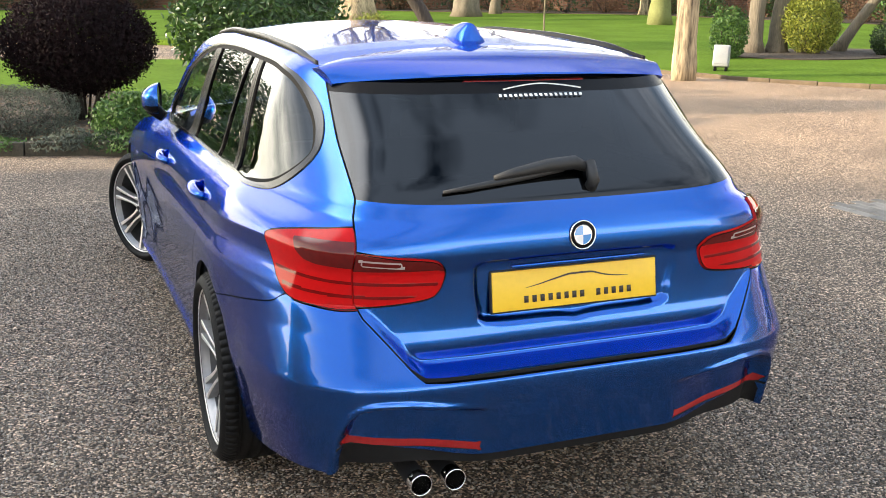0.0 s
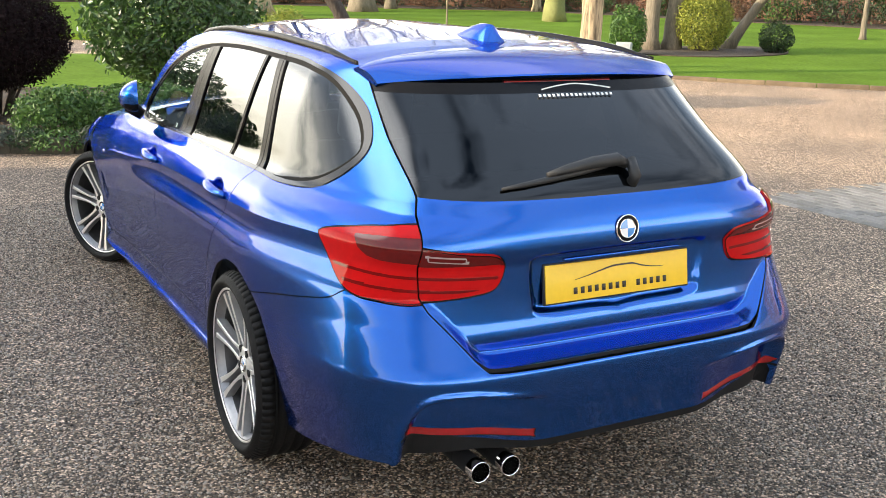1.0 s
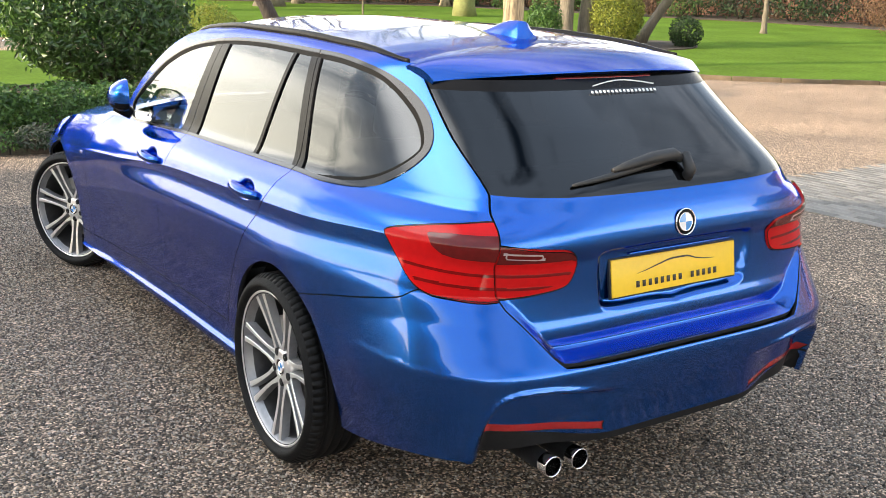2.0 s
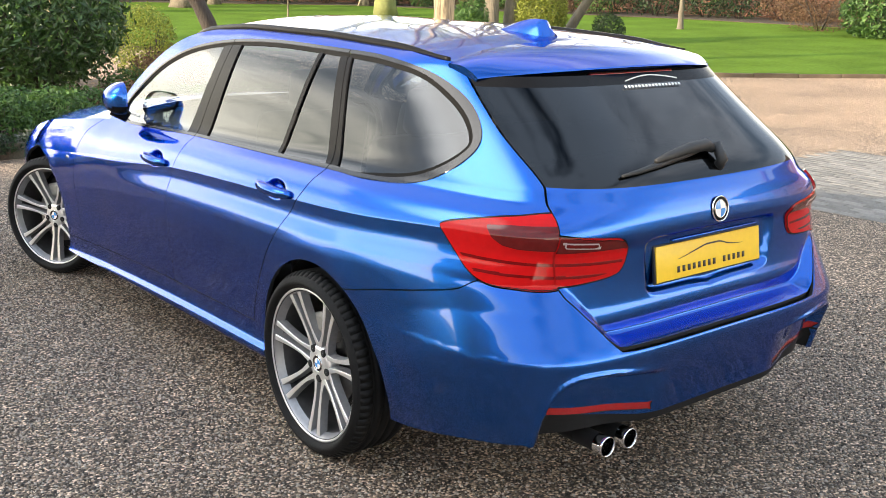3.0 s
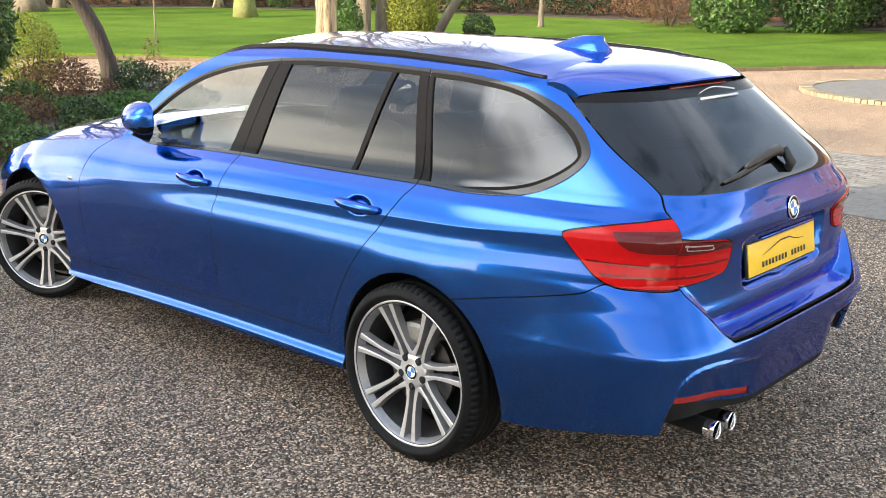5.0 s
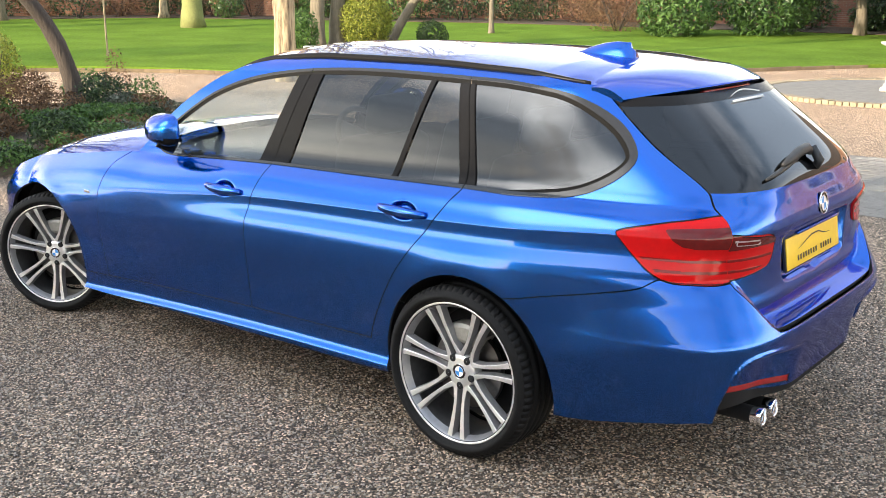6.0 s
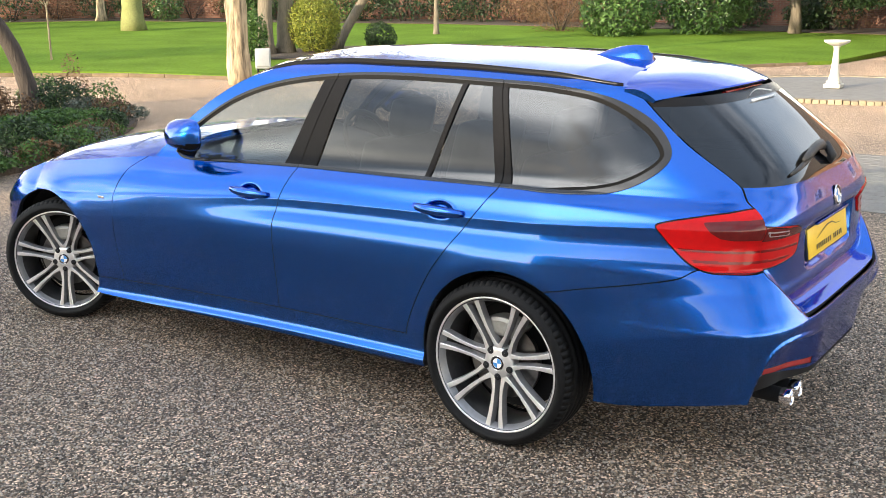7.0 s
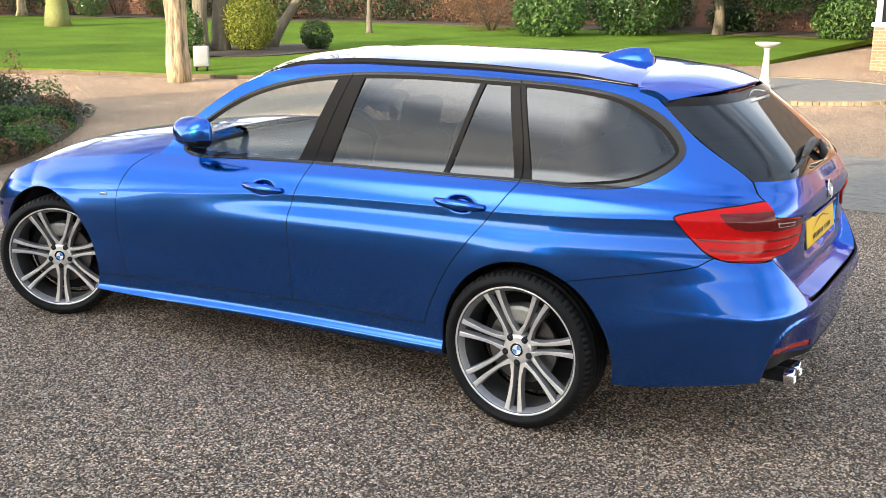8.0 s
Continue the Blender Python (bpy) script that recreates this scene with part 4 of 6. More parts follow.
def badge(parent, m, r):
    """A round quartered badge in blue and white with a dark ring and chrome edge; no letters."""
    ring = bmesh.new()
    lathe(ring, [(r * 0.66, 0.001), (r * 0.92, 0.002), (r * 0.93, 0.0)], m, 40)
    bmesh.ops.recalc_face_normals(ring, faces=ring.faces[:])
    base = part("badge", ring, BLACK, parent, "round badge with blue and white quarters")
    if parent.type == "EMPTY" and parent.parent is None:
        keep = base
    else:
        keep = parent
    edge = bmesh.new()
    lathe(edge, [(r * 0.90, 0.001), (r * 0.93, 0.0035), (r * 0.985, 0.0035), (r, 0.0)], m, 40)
    lathe(edge, [(r * 0.63, 0.001), (r * 0.645, 0.003), (r * 0.68, 0.003), (r * 0.69, 0.001)], m, 40)
    part("badge_ring", edge, CHROME, keep, "chrome badge ring")
    for k in range(4):
        q = bmesh.new()
        c = q.verts.new(m @ Vector((0, 0, 0.0026)))
        arc = [q.verts.new(m @ Vector((r * 0.64 * math.cos(a), r * 0.64 * math.sin(a), 0.0018))) for a in np.linspace(k * math.pi / 2, (k + 1) * math.pi / 2, 9)]
        for a, b in zip(arc, arc[1:]):
            q.faces.new((c, a, b))
        part("badge_quarter", q, BADGE_BLUE if k % 2 else BADGE_WHITE, keep)
    return base


wheel((-0.785, REAR_HUB, WHEEL_R), 0, False, radians(180))
wheel((-0.787, FRONT_HUB + 0.032, WHEEL_R), STEER, False, radians(180))
wheel((0.775, REAR_HUB, WHEEL_R), 0, True, 0.3)
wheel((0.765, FRONT_HUB, WHEEL_R), STEER, True, 0.5)

# wheel houses and the floor of the car
for sx in (-1, 1):
    for hy in (REAR_HUB - 0.03, FRONT_HUB + 0.03):
        bm = bmesh.new()
        arcs = []
        for x in (0.80, 0.50):
            arcs.append([bm.verts.new((sx * x, hy + 0.398 * math.cos(a), 0.335 + 0.398 * math.sin(a))) for a in np.linspace(-0.12, math.pi + 0.12, 40)])
        for k in range(39):
            bm.faces.new((arcs[0][k], arcs[0][k + 1], arcs[1][k + 1], arcs[1][k]))
        bm.faces.new(arcs[1])
        part("wheel_house", bm, DARK, car, "dark wheel arch liner")
bm = bmesh.new()
box(bm, (1.5, 2.0, 0.06), pose(0, 1.38, 0.22), 0.02)
box(bm, (1.0, 3.5, 0.06), pose(0, 1.5, 0.24), 0.02)
box(bm, (1.66, 1.9, 0.05), pose(0, 1.40, 0.235), 0.02)
box(bm, (1.1, 0.45, 0.10), pose(0, -0.62, 0.44), 0.03)
part("underbody", bm, DARK, car, "dark underbody")

# small badge on each front wing
for sx in (-1, 1):
    bm = bmesh.new()
    box(bm, (0.004, 0.045, 0.013), pose(sx * (float(half_width(2.345, 0.735)) + 0.001), 2.345, 0.735, 0, 0, 0), 0.0015)
    part("wing_badge", bm, CHROME, car, "small chrome wing badge")

# twin tailpipes
for px in (-0.480, -0.380):
    bm = bmesh.new()
    m = pose(px, -1.035, 0.300, 90, 0, 0)
    lathe(bm, [(0.0310, -0.035), (0.0315, -0.02), (0.0320, 0.0), (0.0304, 0.004), (0.0286, 0.0), (0.0275, -0.02), (0.0275, -0.2)], m, 36)
    bmesh.ops.recalc_face_normals(bm, faces=bm.faces[:])
    part("tailpipe", bm, CHROME, car, "polished round tailpipe")
    bm = bmesh.new()
    lathe(bm, [(0.001, -0.12), (0.030, -0.12)], m, 24)
    lathe(bm, [(0.028, -0.22), (0.0300, -0.035), (0.0312, -0.034)], m, 24)
    part("tailpipe_inside", bm, DARK, car)

# plate with a line drawing of a roofline and two words as plain bars
holder = bmesh.new()
box(holder, (0.53, 0.012, 0.122), pose(0, -0.981, 0.812, -9), 0.004)
holder = part("plate_holder", holder, SATIN, tailgate, "black plate holder")
bm = bmesh.new()
box(bm, (0.52, 0.006, 0.111), pose(0, -0.988, 0.813, -8), 0.002)
plate = part("number_plate", bm, PLATE, car, "yellow plate with a dark line drawing and bars")
face = pose(0, -0.9923, 0.813, -8)


def bars(parent, m, spans, z, h, material, name):
    for a, b in spans:
        bm = bmesh.new()
        box(bm, (b - a, 0.0008, h), m @ pose((a + b) / 2, 0, z))
        part(name, bm, material, parent)


def word_spans(start, count, w, gap):
    return [(start + k * (w + gap), start + k * (w + gap) + w) for k in range(count)]


bars(plate, face, word_spans(-0.165, 8, 0.0130, 0.0120), -0.026, 0.019, PLATE_INK, "letter_bar")
bars(plate, face, word_spans(0.062, 5, 0.0130, 0.0120), -0.026, 0.019, PLATE_INK, "letter_bar")
bm = bmesh.new()
line = curve((-0.16, 0.006), (-0.12, 0.013), (-0.07, 0.024), (-0.01, 0.034), (0.04, 0.034), (0.09, 0.022), (0.13, 0.016), (0.165, 0.014))
rows = []
for k in range(41):
    x = -0.16 + 0.325 * k / 40
    t = 0.0006 + 0.0022 * math.sin(math.pi * k / 40)
    rows.append([bm.verts.new(face @ Vector((x, -0.0004, float(line(x)) - t))), bm.verts.new(face @ Vector((x, -0.0004, float(line(x)) + t)))])
for a, b in zip(rows, rows[1:]):
    bm.faces.new((a[0], b[0], b[1], a[1]))
part("roofline_drawing", bm, PLATE_INK, plate, "thin dark line drawing")

# badge on the tailgate, wiper, handle strip
badge(tailgate, pose(0, -1.0125, 0.962, 90 - 8, 0, 0), 0.041)
bm = bmesh.new()
box(bm, (0.42, 0.014, 0.010), pose(0, -0.999, 0.886, 0), 0.003)
part("gate_handle", bm, PAINT, tailgate, "blue handle strip above the plate")


def glass_point(x, z, out=0.0):
    n = float(squareness(z))
    w = float(half_width(Y_REAR, z)) * 0.922
    d = (1 - min(0.999, abs(x) / w) ** n) ** (1 / n)
    y = Y_REAR - (Y_REAR - float(tail_y(z))) * d
    return Vector((x, y - out * 0.76, z + out * 0.65))


bm = bmesh.new()
arm = [glass_point(0.045, 1.125, 0.016), glass_point(0.01, 1.134, 0.026), glass_point(-0.08, 1.130, 0.026), glass_point(-0.18, 1.119, 0.022), glass_point(-0.24, 1.112, 0.016)]
tube(bm, arm, [0.014, 0.020, 0.018, 0.014, 0.008], 10)
tube(bm, [glass_point(x, 1.130 + 0.108 * x, 0.008) for x in (-0.02, -0.12, -0.22, -0.32, -0.39)], [0.008, 0.010, 0.010, 0.008, 0.005], 8)
tube(bm, [glass_point(0.05, 1.085, -0.01), glass_point(0.052, 1.092, 0.020), glass_point(0.055, 1.132, 0.030)], [0.019, 0.018, 0.015], 16)
part("rear_wiper", bm, SATIN, tailgate, "black rear wiper")
bars(tailgate, Matrix.Translation(glass_point(0.02, 1.312, 0.006)) @ pose(0, 0, 0, -40, 0, 0), word_spans(-0.14, 17, 0.0090, 0.0075), 0, 0.0095, WHITE_PRINT, "print_bar")
bm = bmesh.new()
rows = []
for k in range(25):
    u = -1 + k / 12
    p = glass_point(0.03 + 0.13 * u, 1.326 + 0.014 * (1 - abs(u) ** 1.6), 0.006)
    rows.append([bm.verts.new(p), bm.verts.new(p + Vector((0, 0, 0.004)))])
for a, b in zip(rows, rows[1:]):
    bm.faces.new((a[0], b[0], b[1], a[1]))
part("print_line", bm, WHITE_PRINT, tailgate, "thin white line drawing")


# door handles and mirrors
def bar_handle(y, z, sx):
    bm = bmesh.new()
    pts, rad = [], []
    for k in range(13):
        t = -1 + k / 6
        x = float(half_width(y + 0.16, z)) + 0.004 + 0.022 * (1 - abs(t) ** 3)
        pts.append((sx * x, y + 0.115 * t, z + 0.004 * t))
        rad.append(0.013 + 0.008 * (1 - t * t))
    tube(bm, pts, rad, 12)
    return part("door_handle", bm, PAINT, car, "blue door handle")


for sx in (-1, 1):
    bar_handle(0.255, 0.908, sx)
    bar_handle(1.305, 0.868, sx)


def mirror(sx):
    """Wing mirror: a shell with a blue cap, a dark foot and the glass facing back."""
    def shell_rows(scale, zlow, zhigh):
        bm = bmesh.new()
        rows = []
        for i in range(15):
            t = i / 14  # back (glass) to front
            s = math.cos(t * math.pi / 2) ** 0.45
            row = []
            for k in range(28):
                a = math.tau * k / 28
                c, n = math.cos(a), math.sin(a)
                ex = abs(c) ** 0.6 * (1 if c > 0 else -1)
                ez = abs(n) ** 0.7 * (1 if n > 0 else -1)
                row.append(bm.verts.new((0.142 * ex * s * scale - 0.012 * t, 0.088 * t, 0.072 * ez * s * scale * (1 - 0.14 * ex) + 0.012 * (1 - t))))
            rows.append(row)
        for a, b in zip(rows, rows[1:]):
            for k in range(28):
                bm.faces.new((a[k], a[(k + 1) % 28], b[(k + 1) % 28], b[k]))
        return bm, rows
    place = pose(sx * 0.825, 1.755, 1.078, 0, 0, sx * -80) @ Matrix.Diagonal((-sx, 1, 1, 1))
    cap, _ = shell_rows(1.0, 0, 1)
    bmesh.ops.delete(cap, geom=[f for f in cap.faces if f.calc_center_median().z < -0.022], context="FACES")
    bmesh.ops.transform(cap, matrix=place, verts=cap.verts[:])
    bmesh.ops.recalc_face_normals(cap, faces=cap.faces[:])
    ob = part("wing_mirror", cap, PAINT, car, "blue mirror cap with a black lower shell")
    low, rows = shell_rows(0.985, 0, 1)
    tube(low, [(-0.02, 0.035, -0.035), (-0.03, 0.01, -0.060), (-0.04, -0.02, -0.080)], [0.040, 0.030, 0.026], 12)
    bmesh.ops.transform(low, matrix=place, verts=low.verts[:])
    bmesh.ops.recalc_face_normals(low, faces=low.faces[:])
    part("mirror_shell", low, BLACK, ob, "black mirror shell and foot")
    gl = bmesh.new()
    ring = [gl.verts.new((0.112 * (abs(math.cos(a)) ** 0.6) * (1 if math.cos(a) > 0 else -1), 0.006, 0.012 + 0.066 * (abs(math.sin(a)) ** 0.7) * (1 if math.sin(a) > 0 else -1))) for a in np.linspace(0, math.tau, 33)[:-1]]
    gl.faces.new(ring)
    bmesh.ops.transform(gl, matrix=place, verts=gl.verts[:])
    part("mirror_glass", gl, CHROME, ob, "mirror glass", smooth=False)


mirror(-1)
mirror(1)


# cabin: seats, dash, wheel, inside mirror
def seat(x, y, wide, name):
    thing = new(name)
    thing.parent = car
    thing["label"] = "dark leather seat"
    bm = bmesh.new()
    box(bm, (wide, 0.5, 0.16), pose(x, y + 0.22, 0.50, 6), 0.05, 3)
    part("seat_cushion", bm, LEATHER, thing)
    bm = bmesh.new()
    box(bm, (wide, 0.14, 0.62), pose(x, y - 0.08, 0.80, 16), 0.055, 3)
    part("seat_back", bm, LEATHER, thing)
    for dx in ((0,) if wide < 0.8 else (-0.38, 0.38)):
        bm = bmesh.new()
        box(bm, (0.26, 0.09, 0.17), pose(x + dx, y - 0.19, 1.19, 14), 0.04, 3)
        part("headrest", bm, LEATHER, thing)


seat(-0.36, 0.95, 0.5, "front_seat")
seat(0.36, 0.95, 0.5, "front_seat")
seat(0, 0.12, 1.25, "rear_seat")
bm = bmesh.new()
box(bm, (1.36, 0.45, 0.30), pose(0, 1.98, 0.80, 12), 0.08, 3)
part("dashboard", bm, CABIN, car, "dark dashboard")
bm = bmesh.new()
rr = [(0.18 * math.cos(a), 0.18 * math.sin(a), 0) for a in np.linspace(0, math.tau, 33)]
tube(bm, [pose(0.36, 1.62, 0.92, 65) @ Vector(p) for p in rr], [0.015] * 33, 8, False)
part("steering_wheel", bm, CABIN, car, "dark steering wheel")
bm = bmesh.new()
box(bm, (0.24, 0.03, 0.065), pose(0, 1.36, 1.335, 10), 0.015)
part("inside_mirror", bm, BLACK, car, "inside rear-view mirror")
bm = bmesh.new()
box(bm, (1.3, 0.02, 0.5), pose(0, -0.1, 0.72), 0.005)
box(bm, (1.2, 0.6, 0.03), pose(0, -0.45, 0.95), 0.005)
part("load_cover", bm, CABIN, car, "dark load cover")


# ---- more materials ----
def brick_material(name, a, b, mortar, scale=1.0):
    m = bpy.data.materials.new(name)
    m.use_nodes = True
    nt = m.node_tree
    bs = nt.nodes["Principled BSDF"]
    bs.inputs["Roughness"].default_value = 0.9
    co = nt.nodes.new("ShaderNodeTexCoord")
    swap = nt.nodes.new("ShaderNodeSeparateXYZ")
    link(m, co.outputs["Object"], swap.inputs[0])
    add = nt.nodes.new("ShaderNodeMath")
    link(m, swap.outputs["X"], add.inputs[0])
    link(m, swap.outputs["Y"], add.inputs[1])
    join = nt.nodes.new("ShaderNodeCombineXYZ")
    link(m, add.outputs[0], join.inputs["X"])
    link(m, swap.outputs["Z"], join.inputs["Y"])
    br = nt.nodes.new("ShaderNodeTexBrick")
    br.inputs["Color1"].default_value, br.inputs["Color2"].default_value, br.inputs["Mortar"].default_value = (*a, 1), (*b, 1), (*mortar, 1)
    br.inputs["Scale"].default_value = 1.0 / scale
    br.inputs["Brick Width"].default_value, br.inputs["Row Height"].default_value, br.inputs["Mortar Size"].default_value = 0.225, 0.075, 0.006
    link(m, join.outputs[0], br.inputs["Vector"])
    no = nt.nodes.new("ShaderNodeTexNoise")
    no.inputs["Scale"].default_value, no.inputs["Detail"].default_value = 0.8, 7
    link(m, co.outputs["Object"], no.inputs["Vector"])
    mr = nt.nodes.new("ShaderNodeMapRange")
    mr.inputs["From Min"].default_value, mr.inputs["From Max"].default_value = 0.3, 0.7
    mr.inputs["To Min"].default_value, mr.inputs["To Max"].default_value = 0.65, 1.25
    link(m, no.outputs["Fac"], mr.inputs["Value"])
    mu = nt.nodes.new("ShaderNodeVectorMath")
    mu.operation = "SCALE"
    link(m, br.outputs["Color"], mu.inputs[0])
    link(m, mr.outputs["Result"], mu.inputs["Scale"])
    link(m, mu.outputs["Vector"], bs.inputs["Base Color"])
    bu = nt.nodes.new("ShaderNodeBump")
    bu.inputs["Strength"].default_value, bu.inputs["Distance"].default_value, bu.invert = 0.6, 0.01, True
    link(m, br.outputs["Fac"], bu.inputs["Height"])
    link(m, bu.outputs["Normal"], bs.inputs["Normal"])
    return m


def leaf_material(name, dark, light, rough=0.45, shine=0.4):
    """Leaves that differ one from another and let some light through."""
    m = bpy.data.materials.new(name)
    m.use_nodes = True
    nt = m.node_tree
    b = nt.nodes["Principled BSDF"]
    b.inputs["Roughness"].default_value, b.inputs["Specular IOR Level"].default_value = rough, shine
    geo = nt.nodes.new("ShaderNodeNewGeometry")
    ramp = nt.nodes.new("ShaderNodeValToRGB")
    ramp.color_ramp.elements[0].color, ramp.color_ramp.elements[1].color = (*dark, 1), (*light, 1)
    link(m, geo.outputs["Random Per Island"], ramp.inputs["Fac"])
    link(m, ramp.outputs["Color"], b.inputs["Base Color"])
    tr = nt.nodes.new("ShaderNodeBsdfTranslucent")
    link(m, ramp.outputs["Color"], tr.inputs["Color"])
    mix = nt.nodes.new("ShaderNodeMixShader")
    mix.inputs["Fac"].default_value = 0.25
    link(m, b.outputs["BSDF"], mix.inputs[1])
    link(m, tr.outputs["BSDF"], mix.inputs[2])
    link(m, mix.outputs["Shader"], nt.nodes["Material Output"].inputs["Surface"])
    return m


LAWN = mat("lawn_grass", (0.105, 0.172, 0.022), rough=0.95, spec=0.03, vary=0.28, scale=0.6, fine=14, bump=0.8, bump_scale=45)
SOIL = mat("bed_soil", (0.060, 0.043, 0.030), rough=0.95, vary=0.4, scale=4, fine=40, bump=0.9, bump_scale=30)
KERB = mat("weathered_kerb", (0.08, 0.07, 0.05), rough=0.9, vary=0.3, scale=5, fine=50, bump=0.5, object_random=0.25)
BARK = streaked(mat("grey_bark", (0.16, 0.135, 0.10), rough=0.9, vary=0.35, scale=4, fine=30, bump=0.9, bump_scale=25))
BARK_DARK = streaked(mat("dark_bark", (0.05, 0.04, 0.034), rough=0.9, vary=0.35, scale=6, fine=40, bump=0.9, bump_scale=25))
BARK_MOSS = mat("mossy_bark", (0.19, 0.20, 0.07), rough=0.9, vary=0.25, scale=1.5, fine=20, bump=0.6, bump_scale=12)
BARK_PALE = streaked(mat("pale_bare_wood", (0.30, 0.235, 0.15), rough=0.85, vary=0.75, scale=3, fine=18, bump=0.7, bump_scale=14))
STONE = mat("pale_cast_stone", (0.46, 0.44, 0.38), rough=0.85, vary=0.2, scale=6, fine=60, bump=0.3)
GREY_BOX = mat("pale_grey_plastic", (0.30, 0.31, 0.32), rough=0.5, vary=0.12, scale=5)
SETT = mat("grey_paver", (0.20, 0.185, 0.165), rough=0.85, vary=0.2, scale=9, fine=90, bump=0.4, object_random=0.25)
EDGE_BRICK = mat("buff_edging_brick", (0.27, 0.215, 0.14), rough=0.9, vary=0.2, scale=9, fine=90, bump=0.4, object_random=0.25)
BRICK_RED = brick_material("old_red_brick", (0.20, 0.085, 0.05), (0.14, 0.066, 0.043), (0.19, 0.16, 0.13))
BRICK_HOUSE = brick_material("house_brick", (0.34, 0.16, 0.09), (0.26, 0.115, 0.07), (0.36, 0.31, 0.25))
ROOF_TILE = mat("roof_tile", (0.10, 0.075, 0.06), rough=0.85, vary=0.3, scale=2, fine=12, bump=0.5, bump_scale=10)
WHITE_PAINT = mat("white_paint", (0.72, 0.71, 0.68), rough=0.5, vary=0.06)
LEAF_LAUREL = leaf_material("laurel_leaf", (0.018, 0.05, 0.012), (0.07, 0.14, 0.03), 0.3, 0.6)
LEAF_PURPLE = leaf_material("purple_twig", (0.006, 0.003, 0.004), (0.018, 0.008, 0.010), 0.8, 0.2)
LEAF_GOLD = leaf_material("golden_leaf", (0.07, 0.10, 0.012), (0.32, 0.34, 0.05), 0.5)
LEAF_GREEN = leaf_material("shrub_leaf", (0.025, 0.065, 0.015), (0.10, 0.19, 0.04), 0.5)
LEAF_DARK = leaf_material("dark_evergreen", (0.010, 0.025, 0.010), (0.035, 0.07, 0.02), 0.5)
LEAF_GREY = leaf_material("grey_green_leaf", (0.05, 0.06, 0.05), (0.16, 0.18, 0.14), 0.8)
LEAF_BROWN = leaf_material("dry_brown_leaf", (0.06, 0.035, 0.02), (0.20, 0.12, 0.065), 0.8)
LEAF_LITTER = leaf_material("leaf_litter", (0.05, 0.03, 0.018), (0.22, 0.14, 0.07), 0.8)
GRASS_BLADE = leaf_material("grass_blade", (0.05, 0.13, 0.012), (0.14, 0.28, 0.03), 0.6)


# ---- ground ----
def rise(x, y):
    """The lawn climbs gently away from the drive."""
    return 0.022 * max(0.0, 0.68 * x + 0.73 * y - 16.0)


def sheet(name, outline, z, material, label, category, depth=0.15):
    """A flat raised sheet with a rim, standing in the ground."""
    bm = bmesh.new()
    top = [bm.verts.new((x, y, z + rise(x, y))) for x, y in outline]
    low = [bm.verts.new((x, y, z + rise(x, y) - depth)) for x, y in outline]
    bm.faces.new(top)
    n = len(top)
    for k in range(n):
        bm.faces.new((top[k], low[k], low[(k + 1) % n], top[(k + 1) % n]))
    bmesh.ops.recalc_face_normals(bm, faces=bm.faces[:])
    return tagged(part(name, bm, material, smooth=False), label, category, kind="structure")


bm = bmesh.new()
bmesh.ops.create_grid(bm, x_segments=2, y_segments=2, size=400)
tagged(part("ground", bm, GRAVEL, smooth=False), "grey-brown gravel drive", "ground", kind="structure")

LAWN_EDGE = [(-60, 52), (-8, 37), (2.0, 27), (7.0, 21.0), (8.6, 19.0), (9.7, 17.2), (10.35, 15.3), (10.75, 13.7), (11.4, 12.1), (12.5, 10.4), (14.2, 8.8), (16.5, 7.4), (19.4, 5.75), (21.6, 4.2), (23.6, 2.9), (28, 2.5)]
smooth_edge = [tuple(p) for p in rounded(LAWN_EDGE, 4)[4:-12]]
sheet("lawn", smooth_edge + [(45, 3), (70, 30), (60, 90), (-60, 90)], 0.05, LAWN, "bright green mown lawn", "lawn")
BED_FRONT = [(-9, 9.6), (-5, 8.3), (-1.8, 7.3), (-0.8, 7.05), (-0.2, 6.78), (0.25, 6.85), (0.8, 7.15), (1.5, 7.3), (2.3, 7.5), (3.2, 8.1), (4.2, 8.9), (4.95, 9.7), (5.3, 10.8), (5.1, 12.2), (4.4, 13.6)]
BED_BACK = [(3.0, 13.4), (1.6, 12.4), (0.4, 12.1), (-1.8, 13.2), (-5, 14.5), (-9, 16)]
front_line = [tuple(p) for p in rounded(BED_FRONT, 5)[5:-10]]
sheet("flower_bed", front_line + BED_BACK, 0.07, SOIL, "dark soil planting bed with leaf litter", "flower bed")
sheet("side_lawn", [(-9, 16.1), (-5, 14.6), (-1.8, 13.3), (0.4, 12.2), (1.6, 12.5), (3.0, 13.5), (3.2, 16), (2.2, 20.0), (-2, 21.5), (-9, 23)], 0.05, LAWN, "green lawn behind the planting bed", "lawn")


